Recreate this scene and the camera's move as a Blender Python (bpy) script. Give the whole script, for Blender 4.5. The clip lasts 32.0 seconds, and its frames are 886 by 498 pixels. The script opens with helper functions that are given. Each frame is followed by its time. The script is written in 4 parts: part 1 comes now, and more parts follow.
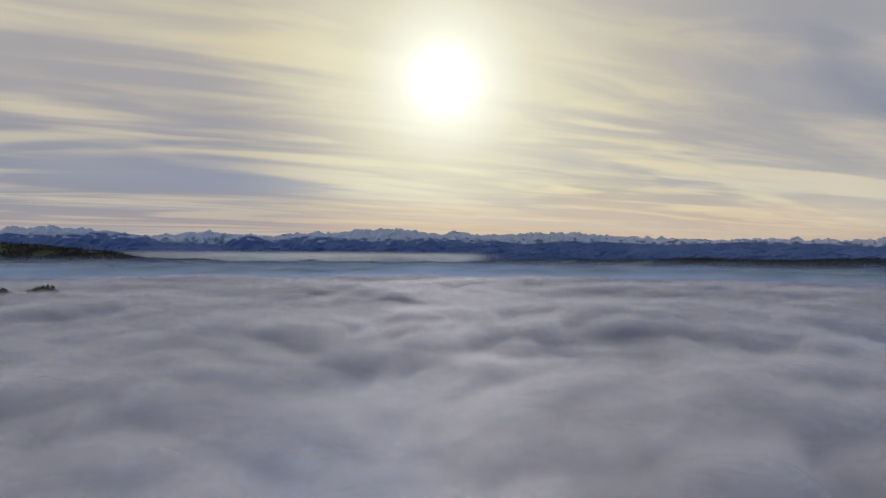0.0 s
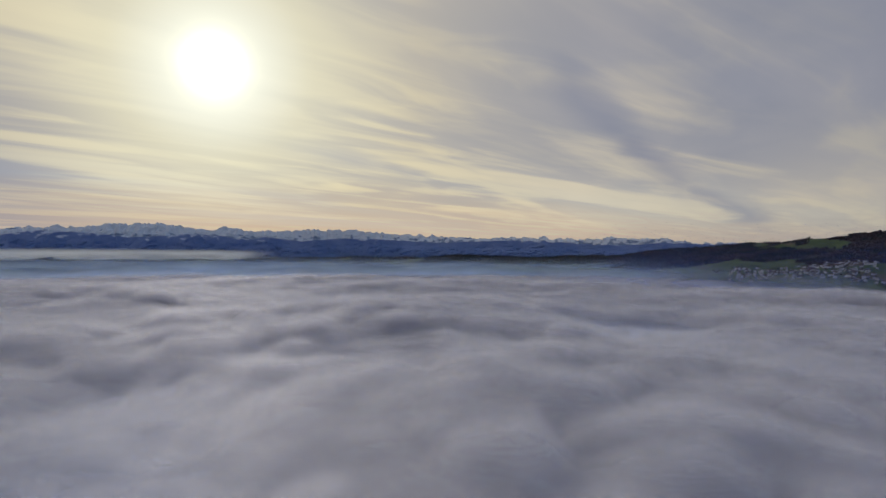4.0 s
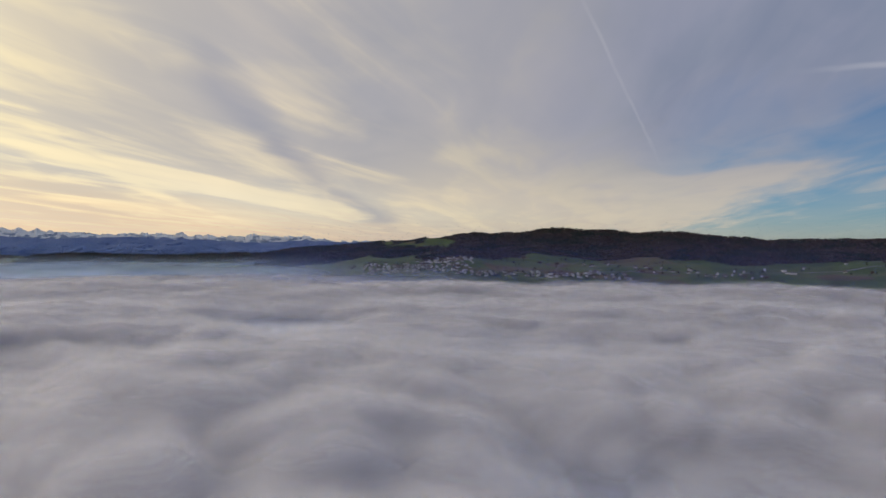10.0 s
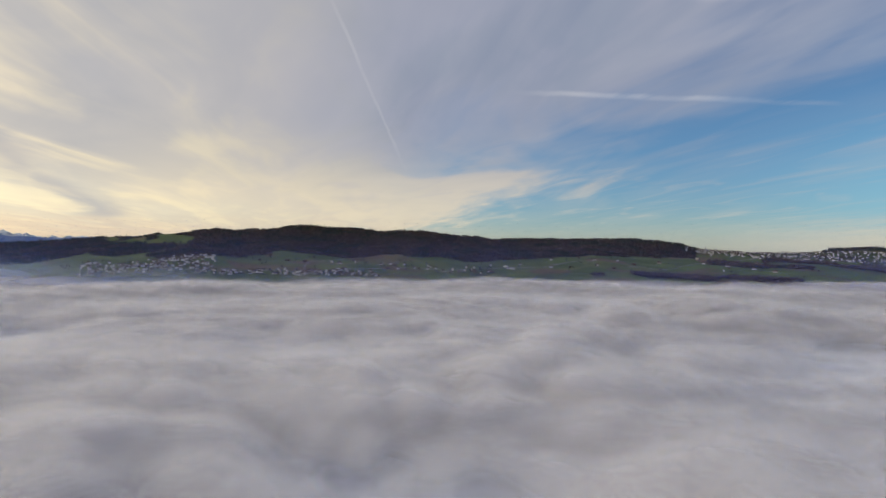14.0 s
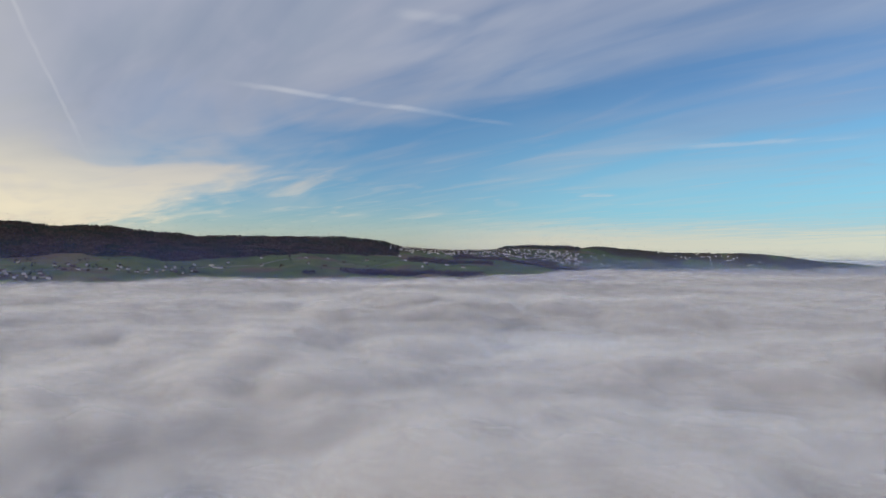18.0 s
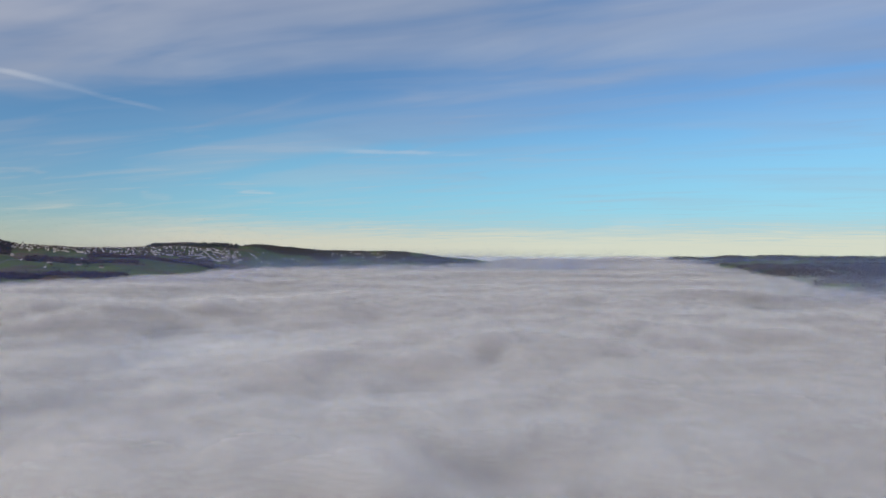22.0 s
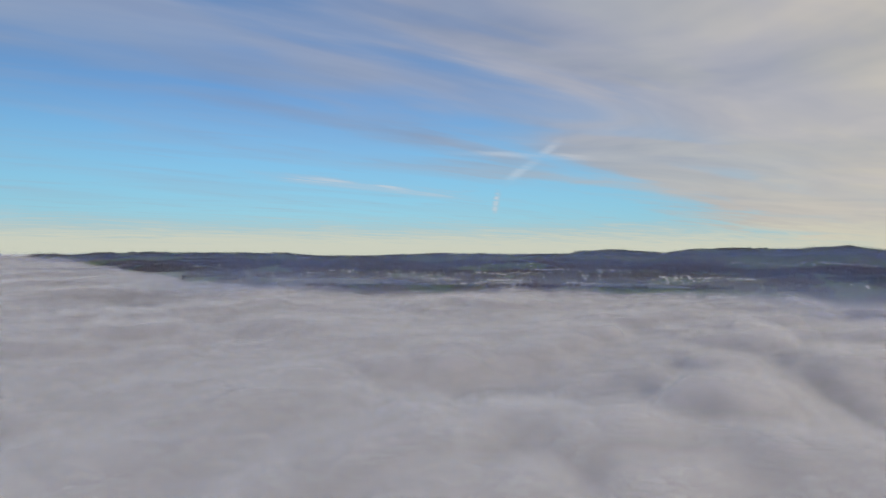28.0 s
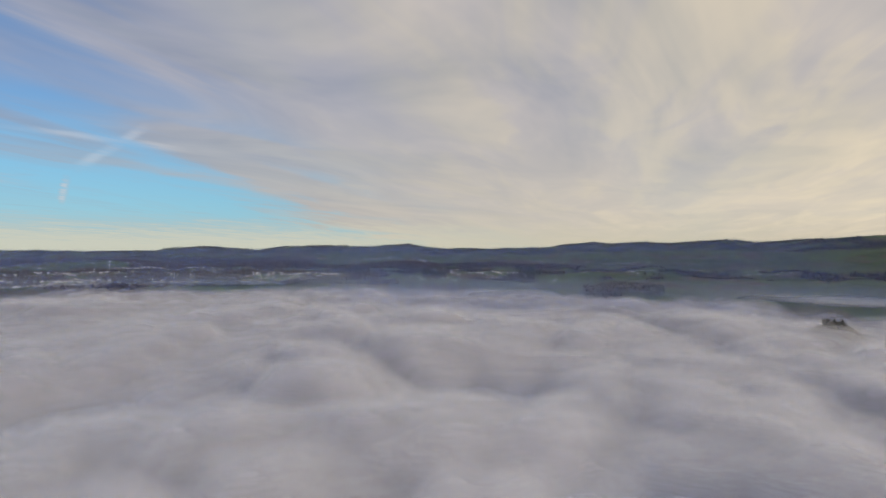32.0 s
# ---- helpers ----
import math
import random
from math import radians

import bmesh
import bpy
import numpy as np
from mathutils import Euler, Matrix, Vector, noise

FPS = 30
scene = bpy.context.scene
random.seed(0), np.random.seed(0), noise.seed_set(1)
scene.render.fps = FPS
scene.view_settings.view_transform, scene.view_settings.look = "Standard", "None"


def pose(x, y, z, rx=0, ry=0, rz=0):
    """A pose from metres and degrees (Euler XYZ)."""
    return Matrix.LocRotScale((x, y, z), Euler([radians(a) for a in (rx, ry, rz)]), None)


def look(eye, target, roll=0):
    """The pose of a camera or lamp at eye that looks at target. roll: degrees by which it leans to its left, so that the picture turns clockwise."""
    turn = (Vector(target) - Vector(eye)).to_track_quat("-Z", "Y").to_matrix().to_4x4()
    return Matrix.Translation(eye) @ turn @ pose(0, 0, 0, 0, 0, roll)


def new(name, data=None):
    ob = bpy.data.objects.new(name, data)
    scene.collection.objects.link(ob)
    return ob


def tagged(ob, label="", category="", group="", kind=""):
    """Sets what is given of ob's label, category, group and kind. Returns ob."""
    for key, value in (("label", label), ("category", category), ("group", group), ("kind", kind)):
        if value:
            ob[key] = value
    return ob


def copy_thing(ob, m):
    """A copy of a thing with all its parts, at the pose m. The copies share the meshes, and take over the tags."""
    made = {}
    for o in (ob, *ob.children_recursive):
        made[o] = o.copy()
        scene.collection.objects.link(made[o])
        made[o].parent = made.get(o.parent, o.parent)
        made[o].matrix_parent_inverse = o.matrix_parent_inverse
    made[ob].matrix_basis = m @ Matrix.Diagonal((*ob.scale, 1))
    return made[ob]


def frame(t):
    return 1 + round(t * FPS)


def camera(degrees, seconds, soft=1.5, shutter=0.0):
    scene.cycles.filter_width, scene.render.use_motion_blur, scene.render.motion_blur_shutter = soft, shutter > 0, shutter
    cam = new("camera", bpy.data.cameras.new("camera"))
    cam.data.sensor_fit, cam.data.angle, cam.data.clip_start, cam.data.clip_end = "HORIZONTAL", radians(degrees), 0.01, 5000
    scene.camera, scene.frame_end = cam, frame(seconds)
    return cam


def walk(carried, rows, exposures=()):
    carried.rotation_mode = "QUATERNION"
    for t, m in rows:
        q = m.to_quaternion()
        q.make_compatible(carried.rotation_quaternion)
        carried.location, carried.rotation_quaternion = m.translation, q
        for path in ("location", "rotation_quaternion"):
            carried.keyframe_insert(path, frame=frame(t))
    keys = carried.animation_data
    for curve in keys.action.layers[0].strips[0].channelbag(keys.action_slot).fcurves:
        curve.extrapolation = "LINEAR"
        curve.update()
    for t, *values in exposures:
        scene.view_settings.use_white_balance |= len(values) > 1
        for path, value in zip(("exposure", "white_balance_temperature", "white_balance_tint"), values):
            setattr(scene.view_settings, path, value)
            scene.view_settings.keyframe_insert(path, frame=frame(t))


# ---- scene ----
HIGH = 85.0        # the drone's height over the mean top of the fog, z = 0
LENS = 72.33
TURNS = (
    (0.0, 0.00, 0.31, -0.39), (1.0, -5.09, 0.28, -0.42), (2.0, -10.37, 0.26, -0.45), (3.0, -15.58, 0.24, -0.45),
    (3.5, -18.19, 0.22, -0.44), (5.5, -28.94, 0.19, -0.42), (6.5, -34.30, 0.18, -0.41), (7.5, -39.57, 0.16, -0.40),
    (8.5, -44.90, 0.18, -0.41), (9.0, -47.61, 0.19, -0.41), (9.5, -50.45, 0.20, -0.40), (10.0, -53.65, 0.20, -0.39),
    (10.5, -56.82, 0.20, -0.38), (11.0, -59.86, 0.19, -0.36), (12.0, -65.48, 0.17, -0.39), (13.0, -71.25, 0.16, -0.43),
    (14.0, -77.11, 0.13, -0.46), (14.5, -80.22, 0.12, -0.46), (16.5, -93.29, 0.14, -0.35), (17.5, -100.23, 0.14, -0.37),
    (18.5, -107.70, 0.11, -0.34), (19.5, -115.40, 0.11, -0.34), (20.5, -123.24, 0.09, -0.36), (21.5, -131.18, 0.11, -0.36),
    (22.5, -139.44, 0.12, -0.41), (23.5, -148.22, 0.18, -0.45), (24.5, -157.43, 0.24, -0.43), (25.5, -166.60, 0.24, -0.36),
    (27.5, -185.31, 0.19, -0.36), (28.5, -194.72, 0.21, -0.38), (29.5, -204.16, 0.22, -0.38), (30.5, -213.53, 0.22, -0.37),
    (31.5, -222.55, 0.22, -0.43), (32.0, -227.08, 0.19, -0.46))
cam = camera(LENS, 32.0, soft=1.5)
walk(cam, [(t, pose(0, 0, HIGH, 90 + p, r, y)) for t, y, p, r in TURNS],
     exposures=((0.0, -0.82, 5550, 12), (3.0, -0.88, 5550, 12), (6.0, -0.84, 5700, 12), (7.5, -0.74, 5800, 11), (9.0, -0.54, 5950, 11), (11.0, -0.32, 6100, 11),
                (13.0, -0.16, 6250, 9), (19.0, 0.02, 6150, 6), (25.0, -0.06, 6150, 6), (29.0, -0.18, 6150, 8), (32.0, -0.20, 6200, 9)))

scene.cycles.max_bounces, scene.cycles.diffuse_bounces, scene.cycles.transparent_max_bounces = 14, 8, 48

# ---- light: a veiled low sun and a sky with cirrus ----
SUN_EL = 15.9
sun = new("sun", bpy.data.lights.new("sun", "SUN"))
sun.data.energy, sun.data.angle, sun.data.color = 1.9, radians(8), (1.0, 0.87, 0.68)
sun.matrix_world = look((0, 0, 0), (0, -math.cos(radians(SUN_EL)), -math.sin(radians(SUN_EL))))


class Nodes:
    """Short ways to write a node tree."""

    def __init__(self, tree):
        self.tree = tree
        tree.nodes.clear()

    def add(self, kind, **sets):
        n = self.tree.nodes.new(kind)
        for k, v in sets.items():
            setattr(n, k, v)
        return n

    def put(self, socket, v):
        if hasattr(v, "is_linked"):
            self.tree.links.new(v, socket)
        elif v is not None:
            socket.default_value = v

    def m(self, op, a, b=None, c=None, clamp=False):
        n = self.add("ShaderNodeMath", operation=op, use_clamp=clamp)
        for s, v in zip(n.inputs, (a, b, c)):
            self.put(s, v)
        return n.outputs[0]

    def v(self, op, a, b=None, value=False):
        n = self.add("ShaderNodeVectorMath", operation=op)
        self.put(n.inputs[0], a)
        self.put(n.inputs[1], b)
        return n.outputs["Value" if value else "Vector"]

    def xyz(self, a):
        n = self.add("ShaderNodeSeparateXYZ")
        self.put(n.inputs[0], a)
        return n.outputs

    def vec(self, x, y, z=0.0):
        n = self.add("ShaderNodeCombineXYZ")
        for s, q in zip(n.inputs, (x, y, z)):
            self.put(s, q)
        return n.outputs[0]

    def noise(self, at, scale, detail=4.0, rough=0.55, warp=0.0):
        n = self.add("ShaderNodeTexNoise")
        self.put(n.inputs["Vector"], at)
        for k, q in (("Scale", scale), ("Detail", detail), ("Roughness", rough), ("Distortion", warp)):
            n.inputs[k].default_value = q
        return n.outputs["Fac"]

    def fit(self, a, lo, hi, to=(0.0, 1.0), soft=True):
        n = self.add("ShaderNodeMapRange", interpolation_type="SMOOTHSTEP" if soft else "LINEAR")
        for s, q in zip(n.inputs, (a, lo, hi, *to)):
            self.put(s, q)
        return n.outputs[0]

    def ramp(self, a, stops):
        n = self.add("ShaderNodeValToRGB")
        self.put(n.inputs[0], a)
        e = n.color_ramp.elements
        while len(e) < len(stops):
            e.new(0.5)
        for el, (p, c) in zip(e, stops):
            el.position, el.color = p, (*c, 1)
        return n.outputs[0]

    def mix(self, f, a, b, blend="MIX"):
        n = self.add("ShaderNodeMix", data_type="RGBA", blend_type=blend)
        self.put(n.inputs[0], f)
        for s, q in ((n.inputs[6], a), (n.inputs[7], b)):
            self.put(s, (*q, 1) if isinstance(q, tuple) else q)
        return n.outputs[2]

    def shade(self, f, a, b):
        n = self.add("ShaderNodeMixShader")
        for s, q in zip(n.inputs, (f, a, b)):
            self.put(s, q)
        return n.outputs[0]


def sky():
    w = bpy.data.worlds.new("world")
    scene.world, w.use_nodes = w, True
    k = Nodes(w.node_tree)
    d = k.v("NORMALIZE", k.add("ShaderNodeTexCoord").outputs["Generated"])
    x, y, z = k.xyz(d)
    el = k.m("MULTIPLY", k.m("ARCSINE", z), 180 / math.pi)                      # degrees over the horizon
    s = (0.0, math.cos(radians(SUN_EL)), math.sin(radians(SUN_EL)))
    off = k.m("MULTIPLY", k.m("ARCCOSINE", k.v("DOT_PRODUCT", d, s, True)), 180 / math.pi)  # degrees from the sun
    air = k.add("ShaderNodeTexSky", sky_type="NISHITA", sun_disc=False, sun_elevation=radians(SUN_EL), sun_rotation=0.0,
                altitude=600, air_density=1.0, dust_density=0.4, ozone_density=5.0).outputs[0]
    air = k.mix(1.0, air, (1.22, 1.20, 1.16), "MULTIPLY")
    # the cirrus sheet, laid out as a flat layer high above: u runs with the wind, v across it
    r = k.m("DIVIDE", 1.0, k.m("ADD", k.m("MAXIMUM", z, 0.0), 0.05))
    px, py = k.m("MULTIPLY", x, r), k.m("MULTIPLY", y, r)
    u = k.m("ADD", k.m("MULTIPLY", px, 0.914), k.m("MULTIPLY", py, 0.407))
    v = k.m("ADD", k.m("MULTIPLY", px, -0.407), k.m("MULTIPLY", py, 0.914))
    streak = k.noise(k.vec(k.m("MULTIPLY", u, 0.30), v), 0.85, 4, 0.44, 1.3)
    fine = k.noise(k.vec(k.m("MULTIPLY", u, 0.34), v, 3.0), 2.4, 4, 0.48, 1.2)
    broad = k.noise(k.vec(k.m("MULTIPLY", u, 0.35), v, 7.0), 0.42, 3, 0.5, 0.3)
    rim = k.m("ADD", -2.5, k.m("MULTIPLY", k.m("MINIMUM", k.m("SUBTRACT", u, 2.0), 0.0), 0.30))
    into = k.m("SUBTRACT", v, rim)
    ragged = k.m("ADD", into, k.m("MULTIPLY", k.m("SUBTRACT", k.m("ADD", k.m("MULTIPLY", streak, 0.7), k.m("MULTIPLY", fine, 0.3)), 0.5), 5.0))
    sheet = k.fit(ragged, -0.5, 1.3)
    thin = k.m("MULTIPLY", k.fit(streak, 0.40, 0.70), k.fit(el, 3.0, 14.0, (0.16, 0.42)))
    thin = k.m("ADD", thin, k.m("MULTIPLY", k.fit(fine, 0.50, 0.75), 0.20))
    cover = k.m("MAXIMUM", k.m("MULTIPLY", sheet, k.m("MULTIPLY", k.fit(broad, 0.25, 0.6, (0.86, 0.97)), k.m("MAXIMUM", k.fit(streak, 0.34, 0.52, (0.72, 1.0)), k.fit(into, 0.5, 2.2)))), thin, clamp=True)
    # contrails: great arcs between two bearings and elevations, with width and strength
    trail = 0.0
    for (a0, e0), (a1, e1), wide, strong in (
            ((-65.2, 24.5), (-74.0, 6.4), 0.12, 0.19), ((-82.5, 14.6), (-114.5, 11.0), 0.18, 0.42), ((-122.6, 9.0), (-141.0, 8.9), 0.18, 0.5),
            ((-98.5, 21.5), (-107, 20.6), 0.35, 0.35), ((-194.8, 3.2), (-195.2, 6.0), 0.24, 0.85), ((-195.2, 5.8), (-201.4, 10.6), 0.30, 0.55),
            ((-188.0, 9.4), (-205.0, 8.4), 0.18, 0.55), ((-170.0, 7.0), (-195.0, 4.8), 0.32, 0.85), ((-108.4, 4.6), (-111.4, 4.4), 0.25, 0.45),
            ((-116.0, 5.1), (-120.2, 5.1), 0.16, 0.6), ((-150.0, 2.7), (-156.0, 2.8), 0.5, 0.4)):
        p, q = (Vector((-math.sin(radians(b)) * math.cos(radians(e)), math.cos(radians(b)) * math.cos(radians(e)), math.sin(radians(e)))) for b, e in ((a0, e0), (a1, e1)))
        side, mid = p.cross(q).normalized(), ((p + q) / 2).normalized()
        half = math.degrees(p.angle(q)) / 2
        across = k.m("ABSOLUTE", k.m("ADD", k.m("MULTIPLY", k.v("DOT_PRODUCT", d, tuple(side), True), 180 / math.pi), k.m("MULTIPLY", k.m("SUBTRACT", fine, 0.5), 0.7)))
        away = k.m("MULTIPLY", k.m("ARCCOSINE", k.v("DOT_PRODUCT", d, tuple(mid), True)), 180 / math.pi)
        one = k.m("MULTIPLY", k.m("MULTIPLY", k.fit(across, wide * 2.0, wide * 0.2), k.fit(away, half, half * 0.45, (0.0, strong * 0.75))), k.fit(fine, 0.34, 0.6, (0.35, 1.0)))
        trail = k.m("MAXIMUM", trail, one)
    # a long grey wisp below the sun's side of the sheet
    wisp = 0.0
    for (a0, e0), (a1, e1), wide, strong in (((-31.0, 17.5), (-38.4, 9.4), 1.5, 0.40), ((-36.5, 11.0), (-43.5, 4.9), 1.2, 0.55), ((-41.5, 6.0), (-50.0, 2.4), 0.7, 0.55)):
        p, q = (Vector((-math.sin(radians(b)) * math.cos(radians(e)), math.cos(radians(b)) * math.cos(radians(e)), math.sin(radians(e)))) for b, e in ((a0, e0), (a1, e1)))
        side, mid = p.cross(q).normalized(), ((p + q) / 2).normalized()
        half = math.degrees(p.angle(q)) / 2
        across = k.m("ABSOLUTE", k.m("ADD", k.m("MULTIPLY", k.v("DOT_PRODUCT", d, tuple(side), True), 180 / math.pi), k.m("MULTIPLY", k.m("SUBTRACT", streak, 0.5), 3.0)))
        away = k.m("MULTIPLY", k.m("ARCCOSINE", k.v("DOT_PRODUCT", d, tuple(mid), True)), 180 / math.pi)
        wisp = k.m("MAXIMUM", wisp, k.m("MULTIPLY", k.fit(across, wide * 2.0, 0.0), k.fit(away, half * 1.3, half * 0.5, (0.0, strong))))
    # light through the cloud
    lit = k.ramp(k.m("DIVIDE", off, 180.0), (
        (0.0, (1.0, 0.97, 0.80)), (0.045, (0.88, 0.75, 0.45)), (0.10, (0.90, 0.715, 0.38)), (0.19, (0.95, 0.75, 0.42)),
        (0.33, (0.69, 0.555, 0.335)), (0.52, (0.57, 0.475, 0.335)), (0.85, (0.30, 0.28, 0.27))))
    high = k.m("MULTIPLY", k.m("MULTIPLY", k.fit(el, 1.0, 13.0, (0.25, 1.0)), k.fit(off, 36.0, 74.0)), k.fit(x, -0.75, 0.2, (0.10, 1.0)))
    lit = k.mix(k.m("MULTIPLY", high, 0.82), lit, k.mix(k.fit(off, 85.0, 130.0), (0.118, 0.158, 0.255), (0.165, 0.225, 0.345)))
    keen = k.m("MAXIMUM", k.fit(el, 2.0, 15.0, (0.30, 1.0)), k.fit(off, 42.0, 22.0))
    dark = k.m("MULTIPLY", k.fit(k.m("ADD", k.m("MULTIPLY", streak, 0.65), k.m("MULTIPLY", fine, 0.35)), 0.60, 0.42), k.fit(off, 4.0, 16.0, (0.0, 0.44)))
    lit = k.mix(k.m("MULTIPLY", dark, keen), lit, (0.33, 0.31, 0.35))
    lit = k.mix(wisp, lit, (0.24, 0.225, 0.26))
    weave = k.m("ADD", k.m("MULTIPLY", streak, 0.9), k.m("MULTIPLY", fine, 0.5))
    lit = k.mix(keen, lit, k.ramp(weave, ((0.42, (0.86, 0.875, 0.90)), (0.92, (1.0, 1.0, 1.0)))), "MULTIPLY")
    gloom = k.m("MULTIPLY", k.m("MULTIPLY", k.fit(x, 0.25, -0.35), k.fit(y, 0.25, 0.75)), k.fit(el, 18.0, 5.0, (0.45, 1.0)))
    gloom = k.m("MULTIPLY", k.m("MULTIPLY", gloom, k.fit(off, 8.0, 22.0)), k.fit(streak, 0.62, 0.42, (0.48, 0.86)))
    lit = k.mix(gloom, lit, (0.27, 0.255, 0.28))
    veil = k.m("MULTIPLY", k.m("MULTIPLY", k.fit(x, 0.2, 0.60), k.fit(x, 0.86, 0.70, (0.25, 1.0))), k.fit(el, 2.0, 9.0, (0.4, 1.0)))
    lit = k.mix(k.m("MULTIPLY", veil, k.fit(streak, 0.62, 0.40, (0.30, 0.62))), lit, (0.225, 0.235, 0.28))
    mottle = k.noise(k.vec(k.m("MULTIPLY", u, 0.5), v, 11.0), 0.75, 4, 0.52, 1.4)
    lit = k.mix(k.m("MULTIPLY", k.m("MULTIPLY", keen, k.fit(y, 0.4, -0.3, (0.5, 1.0))), k.fit(off, 14.0, 40.0)), lit, k.mix(1.0, lit, k.ramp(mottle, ((0.32, (0.72, 0.77, 0.86)), (0.68, (1.10, 1.07, 1.03)))), "MULTIPLY"))
    # the low bank of far haze
    low = k.fit(k.m("ADD", el, k.m("MULTIPLY", k.m("SUBTRACT", fine, 0.5), 3.0)), k.fit(off, 50.0, 12.0, (3.7, 7.5)), 0.5, (0.0, 0.85))
    low = k.m("MULTIPLY", low, k.m("MAXIMUM", k.fit(k.m("ABSOLUTE", k.m("ADD", y, 0.02)), 0.12, 0.40, (0.30, 1.0)), k.fit(x, 0.5, 0.0)))
    bank = k.ramp(k.m("DIVIDE", off, 180.0), ((0.0, (0.70, 0.45, 0.22)), (0.12, (0.70, 0.48, 0.28)), (0.3, (0.46, 0.355, 0.265)), (0.5, (0.43, 0.365, 0.27)), (0.68, (0.42, 0.375, 0.28)), (0.8, (0.46, 0.43, 0.32))))
    core = k.m("MULTIPLY", k.m("POWER", 2.718, k.m("MULTIPLY", k.m("POWER", k.m("DIVIDE", off, 1.85), 2.0), -1.0)), 3.0)
    glow = k.m("MULTIPLY", k.m("POWER", 2.718, k.m("DIVIDE", off, -5.2)), 0.55)
    bank = k.mix(k.m("MULTIPLY", gloom, 0.75), bank, (0.36, 0.30, 0.29))
    cloud = k.mix(low, lit, bank)
    halo = k.v("SCALE", (1.0, 0.84, 0.40), None)
    k.put(halo.node.inputs["Scale"], k.m("ADD", core, glow))
    cloud = k.v("ADD", cloud, halo)
    # cloud colours are scaled up to offset the background strength of 0.1
    cloud_scaled = k.v("SCALE", cloud, None)
    cloud_scaled.node.inputs["Scale"].default_value = 17.0
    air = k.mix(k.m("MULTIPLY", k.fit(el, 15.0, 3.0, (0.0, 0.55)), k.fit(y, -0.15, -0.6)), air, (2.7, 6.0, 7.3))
    cloud_scaled = k.mix(trail, cloud_scaled, (8.5, 8.0, 7.8))
    whole = k.mix(k.m("MAXIMUM", k.m("MAXIMUM", cover, trail), low), air, cloud_scaled)
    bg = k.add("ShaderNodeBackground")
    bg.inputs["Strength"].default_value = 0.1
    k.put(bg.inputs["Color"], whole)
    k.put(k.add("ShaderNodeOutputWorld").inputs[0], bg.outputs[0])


sky()

# ---- materials ----


def material(name):
    mat = bpy.data.materials.new(name)
    mat.use_nodes = True
    k = Nodes(mat.node_tree)
    return mat, k, k.add("ShaderNodeTexCoord").outputs["Object"]


def finish(k, shader):
    k.put(k.add("ShaderNodeOutputMaterial").inputs[0], shader)


def solid(k, color, rough=0.9, bump=None, depth=1.0):
    p = k.add("ShaderNodeBsdfPrincipled")
    k.put(p.inputs["Base Color"], (*color, 1) if isinstance(color, tuple) else color)
    k.put(p.inputs["Roughness"], rough)
    p.inputs["Specular IOR Level"].default_value = 0.2
    if bump is not None:
        b = k.add("ShaderNodeBump")
        k.put(b.inputs["Height"], bump)
        b.inputs["Distance"].default_value = depth
        k.put(p.inputs["Normal"], b.outputs[0])
    return p.outputs[0]


def plain(name, color, second=None, scale=0.5, rough=0.85):
    mat, k, at = material(name)
    second = second or tuple(c * 0.72 for c in color)
    n = k.m("ADD", k.m("MULTIPLY", k.noise(at, scale, 3), 0.6), k.m("MULTIPLY", k.noise(at, scale * 9, 3), 0.4))
    rnd = k.add("ShaderNodeObjectInfo").outputs["Random"]
    c = k.mix(k.fit(n, 0.3, 0.7), color, second)
    c = k.mix(k.m("MULTIPLY", rnd, 0.35), c, tuple(q * 0.6 for q in color))
    finish(k, solid(k, c, rough, n, 0.03))
    return mat


def foliage(name, stops, gloss=0.8):
    mat, k, at = material(name)
    rnd = k.add("ShaderNodeNewGeometry").outputs["Random Per Island"]
    c = k.ramp(rnd, stops)
    c = k.mix(k.fit(k.noise(at, 0.004, 3), 0.35, 0.65, (0.0, 0.2)), c, (0.050, 0.036, 0.030))
    n = k.noise(at, 0.6, 3)
    c = k.mix(k.fit(n, 0.3, 0.7, (0.0, 0.5)), c, (0.018, 0.022, 0.014))
    finish(k, solid(k, c, gloss, n, 0.6))
    return mat


conifer_mat = foliage("conifer_needles", ((0.0, (0.010, 0.016, 0.012)), (0.6, (0.018, 0.030, 0.024)), (1.0, (0.040, 0.056, 0.040))))
bare_mat = foliage("bare_twigs", ((0.0, (0.020, 0.015, 0.014)), (0.5, (0.056, 0.035, 0.029)), (0.85, (0.095, 0.066, 0.052)), (1.0, (0.155, 0.120, 0.098))))
bark_mat = plain("bark", (0.07, 0.05, 0.035))
render_mat = plain("house_render", (0.58, 0.55, 0.50), (0.46, 0.43, 0.38))
white_mat = plain("white_render", (0.78, 0.77, 0.76), (0.56, 0.55, 0.53))
timber_mat = plain("barn_timber", (0.10, 0.068, 0.045))
tile_mat = plain("roof_tile", (0.105, 0.070, 0.058), (0.075, 0.058, 0.050))
slate_mat = plain("roof_slate", (0.20, 0.20, 0.21), (0.13, 0.13, 0.14))
road_mat = plain("road_surface", (0.22, 0.22, 0.21), (0.16, 0.16, 0.16), 0.05)
glass_mat, _k, _at = material("window_glass")
finish(_k, solid(_k, (0.03, 0.04, 0.05), 0.08))


